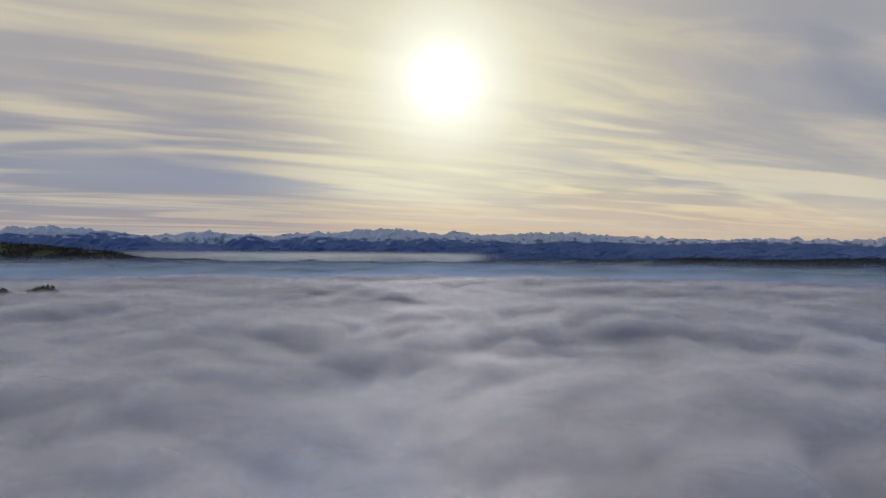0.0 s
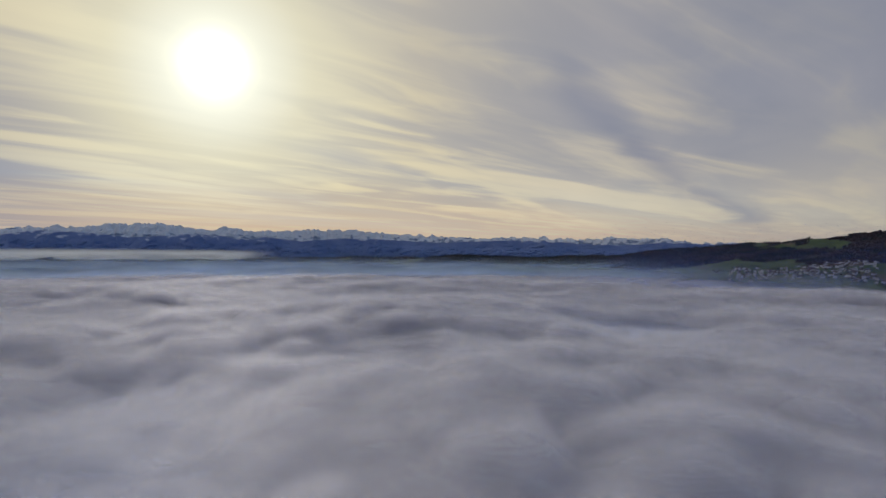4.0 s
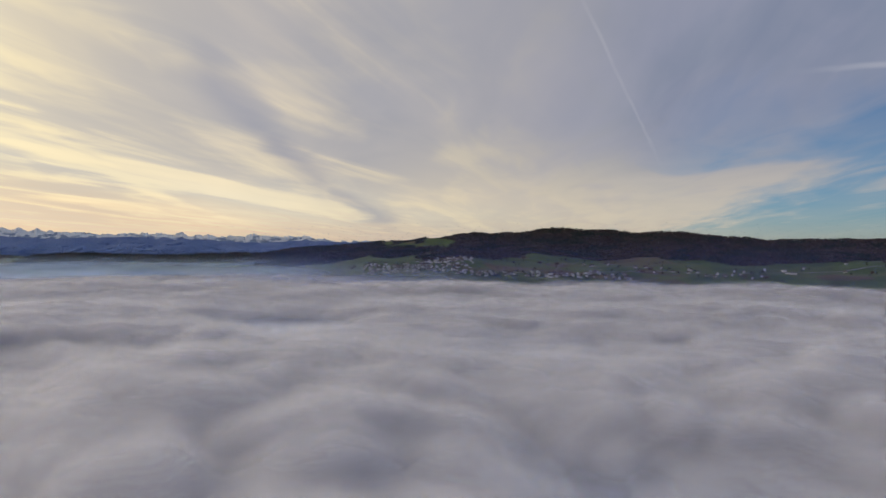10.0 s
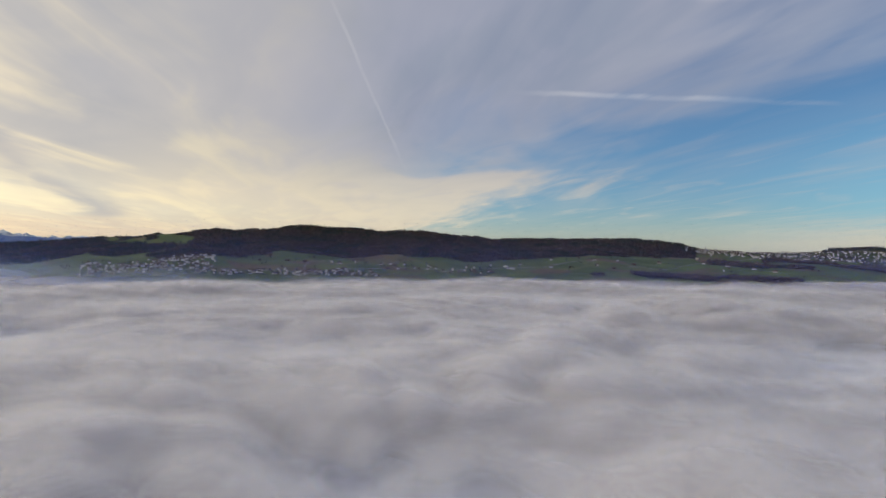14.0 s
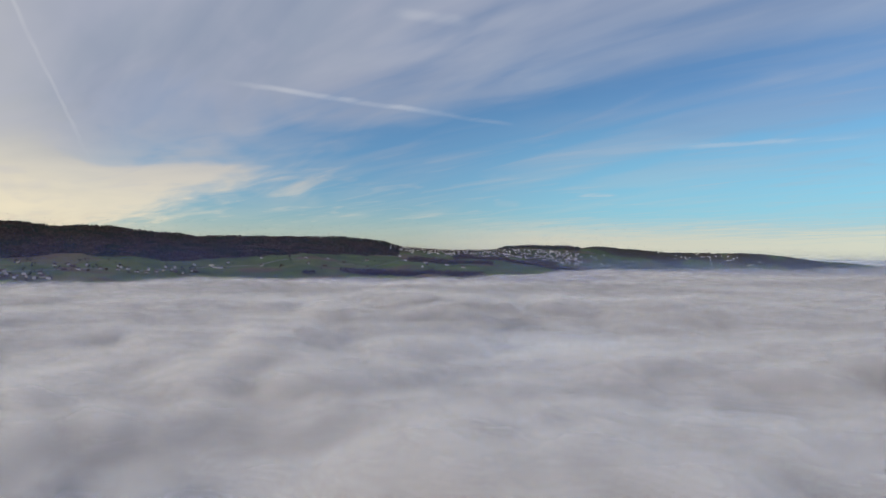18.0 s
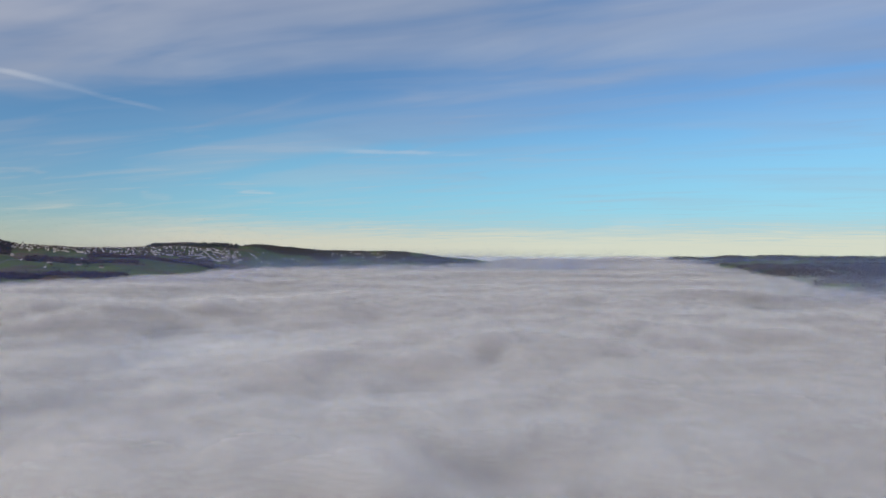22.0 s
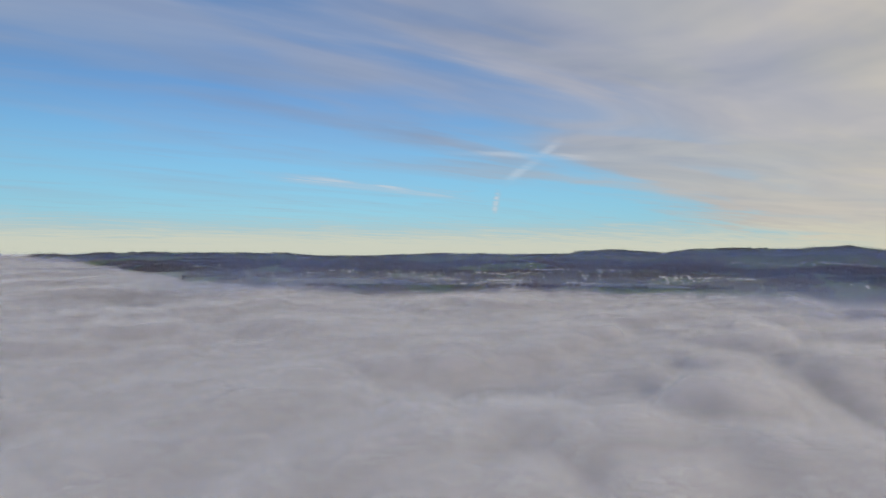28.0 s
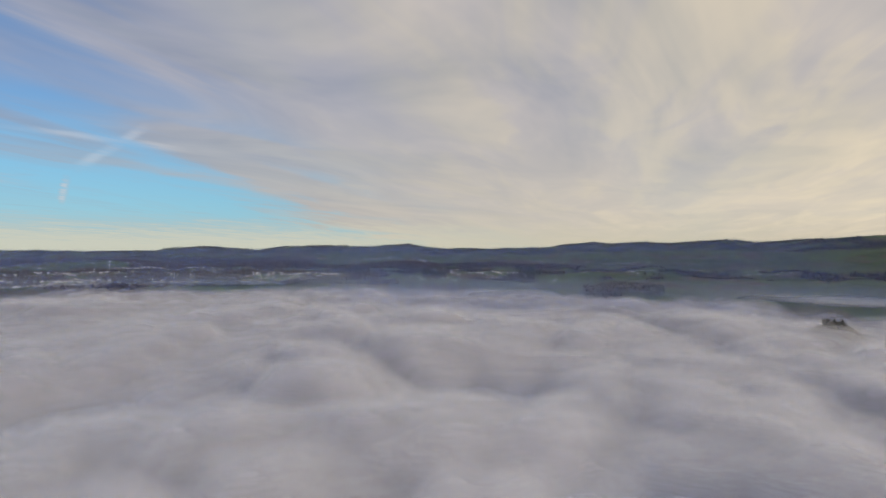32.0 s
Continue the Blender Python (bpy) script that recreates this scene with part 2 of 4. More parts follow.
def ground_material():
    mat, k, at = material("fields_and_meadows")
    x, y, z = k.xyz(at)
    flat = k.vec(x, y)
    v = k.add("ShaderNodeTexVoronoi", feature="F1")
    k.put(v.inputs["Vector"], k.v("MULTIPLY", flat, (1.0, 0.7, 0.0)))
    v.inputs["Scale"].default_value = 0.011
    plot = k.xyz(v.outputs["Color"])[0]
    grass = k.ramp(plot, ((0.0, (0.030, 0.060, 0.016)), (0.3, (0.085, 0.135, 0.030)), (0.55, (0.042, 0.078, 0.022)), (0.72, (0.100, 0.130, 0.042)), (0.86, (0.105, 0.070, 0.048))))
    n = k.noise(flat, 0.012, 5)
    c = k.mix(k.fit(n, 0.35, 0.7, (0.0, 0.55)), grass, (0.040, 0.060, 0.021))
    c = k.mix(k.fit(k.noise(flat, 0.15, 4), 0.3, 0.75, (0.0, 0.4)), c, (0.070, 0.078, 0.036))
    c = k.mix(k.m("MULTIPLY", k.add("ShaderNodeAttribute", attribute_name="forest_floor").outputs["Fac"], 0.92), c, (0.035, 0.027, 0.020))
    finish(k, solid(k, c, 0.95, n, 2.0))
    return mat


def fog_material(name, thin=False):
    """Fog as droplets in levels: each level is covered where the billowing top of the fog rises above it."""
    mat, k, at = material(name)
    # the opaque floor's darker, bluer tone paints shade into the hollows
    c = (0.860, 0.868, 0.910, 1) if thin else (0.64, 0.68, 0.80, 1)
    a = k.add("ShaderNodeBsdfDiffuse")
    k.put(a.inputs["Color"], c)
    body = a.outputs[0]
    if thin:
        b, sheen = k.add("ShaderNodeBsdfTranslucent"), k.add("ShaderNodeBsdfGlossy")
        k.put(b.inputs["Color"], c)
        k.put(sheen.inputs["Color"], (0.90, 0.89, 0.93, 1))
        k.put(sheen.inputs["Roughness"], 0.70)
        place = k.add("ShaderNodeNewGeometry").outputs["Position"]
        level = k.xyz(k.add("ShaderNodeObjectInfo").outputs["Location"])[2]
        top = k.add("ShaderNodeAttribute", attribute_name="fog_top").outputs["Fac"]
        curl = k.noise(k.v("MULTIPLY", place, (1.0, 1.0, 1.6)), 0.030, 4, 0.56, 0.6)
        top = k.m("ADD", top, k.m("MULTIPLY", k.m("SUBTRACT", curl, 0.5), 15.0))
        cover = k.fit(k.m("SUBTRACT", top, level), -4.0, 13.0, (0.0, 0.37))
        body = k.shade(0.29, k.shade(0.55, body, b.outputs[0]), sheen.outputs[0])
        body = k.shade(cover, k.add("ShaderNodeBsdfTransparent").outputs[0], body)
    finish(k, body)
    return mat


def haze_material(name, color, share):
    """Stand-in for hazy air, its tint painted on: a faint scattering curtain in drifting banks, thinner with height."""
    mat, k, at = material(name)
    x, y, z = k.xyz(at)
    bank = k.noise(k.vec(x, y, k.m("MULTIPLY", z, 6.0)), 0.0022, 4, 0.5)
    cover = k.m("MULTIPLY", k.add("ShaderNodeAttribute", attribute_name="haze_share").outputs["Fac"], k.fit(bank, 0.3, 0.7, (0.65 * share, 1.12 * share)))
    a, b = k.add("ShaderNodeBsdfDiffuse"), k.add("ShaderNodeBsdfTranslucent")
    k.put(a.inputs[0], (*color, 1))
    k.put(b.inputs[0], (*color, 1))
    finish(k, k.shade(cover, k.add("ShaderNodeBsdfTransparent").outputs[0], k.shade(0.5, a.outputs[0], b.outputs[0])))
    return mat


# ---- shapes of the land ----


def hash2(i, j, seed):
    h = (i.astype(np.int64) * 374761393 + j.astype(np.int64) * 668265263 + seed * 1442695041) & 0xFFFFFFFF
    h = ((h ^ (h >> 13)) * 1274126177) & 0xFFFFFFFF
    return ((h ^ (h >> 16)) & 0xFFFF) / 65535.0


def grain(x, y, seed=0):
    """Smooth gradient noise, about -0.7 to 0.7."""
    i, j = np.floor(x), np.floor(y)
    a, b = x - i, y - j
    s, t = a * a * a * (a * (a * 6 - 15) + 10), b * b * b * (b * (b * 6 - 15) + 10)

    def g(di, dj):
        w = hash2(i + di, j + dj, seed) * 2 * math.pi
        return np.cos(w) * (a - di) + np.sin(w) * (b - dj)
    return (g(0, 0) * (1 - s) + g(1, 0) * s) * (1 - t) + (g(0, 1) * (1 - s) + g(1, 1) * s) * t


def octaves(x, y, seed=0, n=4, gain=0.5):
    return sum(gain ** q * grain(x * 2 ** q, y * 2 ** q, seed + q) for q in range(n))


def rise(d, e):
    return HIGH + d * math.tan(radians(e))


def bearing(x, y):
    """Degrees of turn to the left from the sun's bearing, from -270 to 90."""
    az = np.degrees(np.arctan2(-x, y))
    return np.where(az > 90, az - 360, az)


def along(az, table, column):
    """A value of a plan's table at bearings az (the table runs from the least bearing up)."""
    t = np.array(table)
    return np.interp(az, t[:, 0], t[:, column])


# bearing, crest distance, crest elevation as seen from the drone
CREST = sorted((
    (90, 4500, -0.3), (50, 4200, 0.2), (36.2, 3800, 0.36), (31.8, 3800, 0.02), (28.6, 3850, -0.30), (26, 4000, -0.6), (20, 4300, -0.85),
    (-3, 4100, -0.85), (-11, 3900, -0.80), (-19, 3800, -0.75), (-22, 3700, -0.50), (-29.8, 3600, -0.70), (-32.5, 3550, -0.55),
    (-37, 3400, -0.35), (-40, 3300, 0.05), (-42.6, 3250, 0.22), (-45, 3200, 0.40), (-47, 3100, 0.62), (-49.7, 3050, 0.80),
    (-52, 3000, 1.10), (-54.7, 2950, 1.48), (-56.9, 2950, 1.62), (-58.4, 2950, 1.45), (-62.5, 2950, 1.76), (-65.7, 2950, 1.80), (-68.9, 2950, 1.72),
    (-71.2, 2950, 1.69), (-75.3, 2950, 1.55), (-80, 2950, 0.98), (-81.9, 2950, 0.88), (-85.7, 2950, 1.10), (-90.1, 2950, 1.00), (-94.7, 2950, 0.93),
    (-96.9, 2950, 0.74), (-98.6, 3000, 0.40), (-99.8, 3200, 0.06), (-104, 3300, -0.12), (-109, 3350, -0.05), (-109.6, 3400, 0.15), (-112, 3400, 0.32),
    (-115.6, 3450, 0.34), (-116.7, 3450, 0.12), (-118, 3500, 0.32), (-121, 3550, 0.08), (-123, 3600, -0.12), (-126, 3700, -0.20), (-131.4, 3800, -0.26),
    (-133, 3850, -0.36), (-135, 3900, -0.70), (-137.3, 3950, -0.90), (-139.4, 4000, -1.15), (-141, 4000, -2.2), (-153, 4500, -1.6), (-156, 4600, -0.62),
    (-162, 4650, -0.46), (-169.5, 4650, -0.40), (-175.6, 4650, -0.42), (-178.3, 4650, -0.66), (-181.4, 4650, -0.70), (-185.6, 4650, -0.52),
    (-190, 4650, -0.36), (-201.4, 4650, -0.38), (-202.5, 4650, -0.12), (-205.5, 4650, 0.06), (-210, 4650, -0.14), (-212.2, 4650, 0.14),
    (-219.9, 4650, 0.26), (-223.8, 4650, 0.46), (-227, 4650, 0.10), (-231, 4650, 0.12), (-236.4, 4650, 0.26), (-241, 4650, 0.80),
    (-242.5, 4650, 0.62), (-244.9, 4650, 0.86), (-247.3, 4650, 0.68), (-252.8, 4650, 1.06), (-254.5, 4650, 0.82), (-263, 4650, 1.35), (-270, 4650, 1.0)))
# bearing, where the land leaves the fog, then distance and elevation of the bench below the crest
FOOT = sorted((
    (90, 2600, 3400, -1.1), (36, 2500, 3400, -1.05), (20, 2550, 3500, -1.2), (0, 2560, 3500, -1.2), (-20, 2560, 3000, -1.25), (-36, 2450, 2900, -1.1), (-43, 2250, 2700, -0.8),
    (-47, 1980, 2500, -0.5), (-52, 1850, 2300, -0.95), (-55.2, 1800, 2300, -0.75), (-58.4, 1780, 2300, -1.05), (-62.3, 1800, 2350, -0.5), (-66, 1830, 2350, -0.65),
    (-70, 1860, 2350, -0.5), (-74, 1880, 2300, -0.9), (-82.8, 1980, 2300, -1.0), (-87, 2000, 2350, -0.6), (-91, 2020, 2500, -0.25), (-99.4, 2030, 2700, -0.55), (-107, 2050, 2800, -0.8),
    (-112, 2400, 2950, -0.8), (-118, 3100, 3200, -0.9), (-128, 3500, 3550, -0.95), (-139, 3800, 3900, -1.1), (-142, 4300, 4400, -1.0), (-153, 4300, 4400, -0.9), (-158, 4200, 4400, -0.8),
    (-161.5, 3400, 4000, -0.85), (-164, 2500, 3800, -0.9), (-167, 1900, 3700, -0.95), (-171, 1700, 3600, -1.0), (-180, 1420, 3600, -1.0), (-217, 1400, 3600, -0.9), (-226, 1400, 3600, -0.9), (-234, 1300, 3500, -0.9), (-246, 1200, 3500, -0.9), (-263, 1030, 3500, -0.9), (-270, 1000, 3500, -0.9)))


# bearing, distance, width and top of wooded knolls that stand out of the fog
KNOLLS = ((37.5, 1480, 105, 16), (33.2, 1530, 60, 7), (-27, 2330, 80, 12), (-29.5, 2300, 60, 9), (-243.5, 1270, 95, 14), (-260, 830, 60, 8), (7, 2900, 130, 30), (17, 3000, 160, 32), (1, 3150, 110, 30),
          (-8, 3100, 120, 26), (26, 2800, 140, 24), (-14, 2850, 90, 20), (12, 3500, 150, 38), (22, 3450, 170, 40), (-129.5, 4700, 260, 74))


def land(x, y):
    d, az = np.hypot(x, y), bearing(x, y)
    dc, ec = along(az, CREST, 1), along(az, CREST, 2)
    df, db, eb = along(az, FOOT, 1), along(az, FOOT, 2), along(az, FOOT, 3)
    zc, zb = HIGH + dc * np.tan(np.radians(ec + 0.13)), HIGH + db * np.tan(np.radians(eb))
    z = np.full_like(d, -90.0)
    knots = ((df * 0.8, -75.0), (df, 3.0), (db, zb), (dc, zc), (dc + 260, np.minimum(zc - 45, 40)), (np.full_like(d, 4990.0), -60.0))
    for (d0, z0), (d1, z1) in zip(knots[:-1], knots[1:]):
        z = np.where((d >= d0) & (d < d1), z0 + (z1 - z0) * np.clip((d - d0) / np.maximum(d1 - d0, 1), 0, 1), z)
    z = np.where(d < df * 0.8, -75.0, z)
    rough = np.clip((d - df) / 300, 0, 1)
    for h_az, h_d, wide, top in KNOLLS:
        r2 = (x + math.sin(radians(h_az)) * h_d) ** 2 + (y - math.cos(radians(h_az)) * h_d) ** 2
        bump = np.exp(-r2 / wide ** 2)
        z = z + np.maximum(top - z, 0) * bump
    hilly = np.where((az < -48) & (az > -100), 2.5, 1.0 + np.where(az < -160, 1.5, 0.0) * np.clip((dc - 350 - d) / 400, 0, 1))
    spurs = np.where((az < -48) & (az > -100), 9.0, 0.0) * np.clip((d - db) / 120, 0, 1) * np.clip((dc - d) / 150, 0, 1)
    return z + rough * (9 * hilly * octaves(x / 360, y / 360, 11, 4) + 2.5 * grain(x / 90, y / 90, 5)) + spurs * octaves(x / 150, y / 150, 23, 2)


# bearing, distance, width and depth of the deepest hollows in the fog
HOLLOWS = ((-71, 270, 60, 16), (-84, 215, 55, 22), (-247, 225, 60, 22), (-193, 400, 60, 16), (-204, 430, 70, 16), (-232, 420, 60, 14),
           (-164, 1150, 130, 22), (8, 260, 70, 12), (-112, 700, 140, 14), (-42, 880, 80, 9), (-37, 900, 70, 8), (-26, 620, 70, 10), (-128, 420, 70, 10))


def fog_rise(x, y):
    """How far the distant fog is raised to meet the western skyline in the camera's view."""
    d, az = np.hypot(x, y), bearing(x, y)
    west = np.clip((az + 166) / 10, 0, 1) * np.clip((-112 - az) / 10, 0, 1)
    return west * 60 * np.clip((d - 3600) / 1300, 0, 1)


def fog_sink(x, y):
    """How far the fog's top lies lower in its hollows and over rising land."""
    d = np.hypot(x, y)
    az = bearing(x, y)
    z = np.where(az < -150, 40, 24) * np.clip((d - along(az, FOOT, 1) + np.where(az < -150, -240, 100)) / np.where(az < -150, 900, 520), 0, 1) ** 1.2
    for h_az, h_d, wide, deep in HOLLOWS:
        r2 = (x + math.sin(radians(h_az)) * h_d) ** 2 + (y - math.cos(radians(h_az)) * h_d) ** 2
        z = z + deep * np.exp(-r2 / wide ** 2)
    return z


def sheet(name, top, rings, turns, lift=0.0):
    """A ring-shaped sheet of ground or cloud round the drone's column, with its middle closed."""
    a = np.linspace(0, 2 * math.pi, turns, endpoint=False)
    x, y = np.outer(rings, np.sin(a)), np.outer(rings, np.cos(a))
    v = np.stack([x, y, top(x, y) + lift], -1).reshape(-1, 3)
    n = len(rings)
    i, j = np.meshgrid(np.arange(n - 1), np.arange(turns), indexing="ij")
    k = (j + 1) % turns
    f = np.stack([i * turns + j, (i + 1) * turns + j, (i + 1) * turns + k, i * turns + k], -1).reshape(-1, 4)[:, ::-1]
    hub = len(v)
    v = np.vstack([v, [[0, 0, v[:turns, 2].mean()]]])
    q = np.arange(0, turns, 2)
    f = np.vstack([f, np.stack([np.full(len(q), hub), (q + 2) % turns, (q + 1) % turns, q], -1)[:, ::-1]])
    return raw(name, v, f)


def raw(name, v, f, smooth=True):
    me = bpy.data.meshes.new(name)
    v, f = np.asarray(v, np.float32), np.asarray(f, np.int32)
    c = f.shape[1]
    me.vertices.add(len(v)), me.loops.add(f.size), me.polygons.add(len(f))
    me.vertices.foreach_set("co", v.ravel())
    me.loops.foreach_set("vertex_index", f.ravel())
    me.polygons.foreach_set("loop_start", np.arange(0, f.size, c, dtype=np.int32))
    me.polygons.foreach_set("use_smooth", np.full(len(f), smooth))
    me.update(calc_edges=True)
    me.validate()
    return new(name, me)


# bearings and distances between which woods stand, their tint of conifers, spacing, seed and gaps
WOODS = (
    (-19, -36, 2950, 3560, "dark wooded low ridge beyond the fog", 0.6, 13, 11, -0.6),
    (-36, -47.5, 2560, 3460, "dark wooded low ridge beyond the fog", 0.6, 10.5, 12, -0.6),
    (-2, -34, 3500, 3950, "far dark wood along the low ridge", 0.6, 16, 13, -0.2),
    (36, 20, 3500, 4150, "hazy blue wooded hill across the valley", 0.6, 14, 14, -0.35),
    (-47, -52, 2900, 3080, "row of firs on the upper meadow", 0.8, 11, 15, -0.1),
    (-46.3, -53, 2450, 2720, "dark wood below the upper meadow", 0.6, 10, 36, -0.35),
    (-91, -108, 2010, 2130, "strip of brown trees along the edge of the fog", 0.3, 9, 16, 0.0),
    (-101, -109, 2450, 2620, "brown copse below the hilltop village", 0.15, 9, 17, -0.05),
    (-105, -117, 2700, 2950, "brown wood on the slope below the village", 0.2, 9.5, 18, -0.25),
    (-109.4, -116.6, 3330, 3470, "dark fir wood on the far rise", 0.7, 11, 19, -0.9),
    (-117, -126, 3420, 3620, "dark wood along the far ridge", 0.65, 11, 20, -0.5),
    (-122, -139, 3600, 3950, "thin wood along the low far ridge", 0.5, 15, 21, -0.25),
    (-155, -190, 2300, 3100, "dark purple brown woods on the northern plain", 0.35, 14, 22, -0.22),
    (-160, -215, 3000, 3700, "broad brown woods on the northern plain", 0.35, 15, 23, -0.25),
    (-200, -240, 2500, 2850, "long rust brown wood across the plain", 0.2, 11.5, 24, -0.45),
    (-222, -265, 1700, 2500, "scattered copses on misty fields", 0.45, 12, 25, 0.14),
    (-240, -247.5, 1150, 1400, "dark copse standing in the mist", 0.5, 9.5, 26, -0.05),
    (41, 30, 1380, 1620, "dark wooded knoll rising out of the fog", 0.6, 8, 28, -0.7),
    (-25.5, -30.5, 2230, 2420, "small wooded island in the mist", 0.6, 10, 29, -0.5),
    (30, -16, 2700, 3600, "blue hazed woods on low hills across the valley", 0.6, 17, 30, 0.05),
    (-160, -222, 1430, 2300, "hazy brown woods and gardens round the towns", 0.3, 13, 34, 0.06),
    (75, -36, 2380, 2950, "blue hazed woods along the misty shore", 0.5, 15, 35, 0.22),
    (-256, -264, 780, 900, "dark tree tops standing out of the fog", 0.5, 9, 33, -0.3),
    (-150, -268, 4100, 4750, "wooded northern hills on the skyline", 0.6, 18, 27, -0.05))


def hill_stand(x, y):
    """Where the forest of the long hill stands."""
    az, d = bearing(x, y), np.hypot(x, y)
    edge = along(az, FOOT, 2) + 105 * grain(x / 130, y / 130, 61) + 8 * grain(x / 25, y / 25, 62)
    keep = (az < -51) & (az > -99.8) & (d > edge) & (d < along(az, CREST, 1) + 190)
    return keep & ~((az + 2.2 * octaves(x / 150, y / 150, 63, 3) > -54) & (d > 2450) & (grain(x / 160, y / 160, 8) > -0.05))


def stands(x, y, row):
    """Whether a wood of the plan stands at x, y: its rim is ragged."""
    az0, az1, d0, d1, _, _, _, seed, gaps = row
    d = np.hypot(x, y)
    reach = min(1.0, (d1 - d0) / 400)
    az = bearing(x, y) + 2.2 * reach * octaves(x / 260, y / 260, seed + 50, 3)
    d = d + 170 * reach * octaves(x / 230, y / 230, seed + 70, 3)
    return (az < max(az0, az1)) & (az > min(az0, az1)) & (d > d0) & (d < d1) & (grain(x / 160, y / 160, seed) > gaps)


def wooded(x, y):
    floor = hill_stand(x, y)
    for row in WOODS:
        floor |= stands(x, y, row)
    return floor.astype(np.float32)


ground = sheet("ground", land, np.r_[np.linspace(2, 1300, 12), np.linspace(1400, 3700, 170), np.linspace(3725, 4980, 46)], 900)
ground.data.materials.append(ground_material())
co = np.zeros(len(ground.data.vertices) * 3, np.float32)
ground.data.vertices.foreach_get("co", co)
ground.data.attributes.new("forest_floor", "FLOAT", "POINT").data.foreach_set("value", wooded(co[0::3].astype(float), co[1::3].astype(float)))
tagged(ground, "rolling green winter meadows and fields rising out of the fog", "ground", kind="structure")

def heads(x, y, size, seed):
    """Round crowded heads of about one size, 0 in the creases to 1 on the tallest."""
    gx, gy = x / size, y / size
    i, j = np.floor(gx), np.floor(gy)
    best = np.zeros_like(x)
    for di in (-1, 0, 1):
        for dj in (-1, 0, 1):
            ci, cj = i + di, j + dj
            px, py = ci + hash2(ci, cj, seed), cj + hash2(ci, cj, seed + 1)
            wide, tall = 0.62 + 0.38 * hash2(ci, cj, seed + 2), 0.35 + 0.65 * hash2(ci, cj, seed + 3)
            r2 = ((gx - px) ** 2 + (gy - py) ** 2) / wide ** 2
            best = best + (tall * np.clip(1 - r2, 0, 1) ** 1.3) ** 4
    return best ** 0.25


def fog_top(x, y):
    """The billowing top of the fog sea."""
    d = np.hypot(x, y)
    u, v = 0.80 * x + 0.60 * y, (-0.60 * x + 0.80 * y) * 1.15
    u, v = u + 34 * octaves(u / 150, v / 150, 201, 2), v + 34 * octaves(u / 150, v / 150, 211, 2)
    # relief flattened near and far from the camera to fit its view
    view_relief = (1 - 0.40 * np.clip((d - 700) / 1500, 0, 1)) * (0.6 + 0.4 * np.clip((d - 170) / 260, 0, 1))
    lively = np.clip(0.75 + 1.1 * grain(u / 420, v / 420, 221), 0.35, 1.25)
    z = 10 * octaves(u / 360, v / 360, 231, 2) - 8.5
    z = z + lively * (12 * heads(u, v, 112, 241) + 15 * heads(u + 31, v + 17, 60, 251) + 7 * heads(u, v, 30, 261))
    return z * view_relief - fog_sink(x, y)


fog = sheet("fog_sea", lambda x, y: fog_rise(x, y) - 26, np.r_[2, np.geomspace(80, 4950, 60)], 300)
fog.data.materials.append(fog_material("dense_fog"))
tagged(fog, "floor of the wide grey white fog sea, tinted darker as shade in its hollows", "fog", kind="stuff")
RINGS = np.r_[2, np.linspace(60, 200, 16), np.linspace(209, 1500, 145), np.linspace(1525, 2600, 44), np.linspace(2680, 4950, 28)]
layer = sheet("fog_layer", fog_rise, RINGS, 480)
layer.data.materials.append(fog_material("drifting_mist", True))
co = np.zeros(len(layer.data.vertices) * 3, np.float32)
layer.data.vertices.foreach_get("co", co)
layer.data.attributes.new("fog_top", "FLOAT", "POINT").data.foreach_set("value", fog_top(co[0::3].astype(float), co[1::3].astype(float)).astype(np.float32))
tagged(layer, "level of drifting mist in the billows of the fog sea", "fog", kind="stuff")
for n, level in enumerate(np.arange(-17.5, 17.6, 1.6)):
    each = layer if n == 0 else layer.copy()
    if n:
        scene.collection.objects.link(each)
    each.location.z = level


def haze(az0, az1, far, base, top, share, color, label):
    """A curtain sheet for haze between two bearings; top None: up to the skyline as the camera sees it."""
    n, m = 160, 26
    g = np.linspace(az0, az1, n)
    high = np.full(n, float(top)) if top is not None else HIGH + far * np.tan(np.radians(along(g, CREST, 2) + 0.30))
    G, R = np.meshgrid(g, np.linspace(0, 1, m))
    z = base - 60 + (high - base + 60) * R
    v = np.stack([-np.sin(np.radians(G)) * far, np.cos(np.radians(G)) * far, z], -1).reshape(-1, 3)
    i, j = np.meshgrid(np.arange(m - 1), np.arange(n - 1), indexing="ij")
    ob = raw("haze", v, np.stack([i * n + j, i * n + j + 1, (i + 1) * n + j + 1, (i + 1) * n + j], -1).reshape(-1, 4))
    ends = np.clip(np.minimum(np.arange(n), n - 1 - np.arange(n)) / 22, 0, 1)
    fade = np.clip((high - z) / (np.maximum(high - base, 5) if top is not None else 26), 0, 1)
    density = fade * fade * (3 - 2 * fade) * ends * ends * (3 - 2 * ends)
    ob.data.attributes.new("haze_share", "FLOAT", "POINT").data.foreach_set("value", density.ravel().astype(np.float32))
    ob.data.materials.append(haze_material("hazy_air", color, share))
    tagged(ob, label, "haze", kind="stuff")


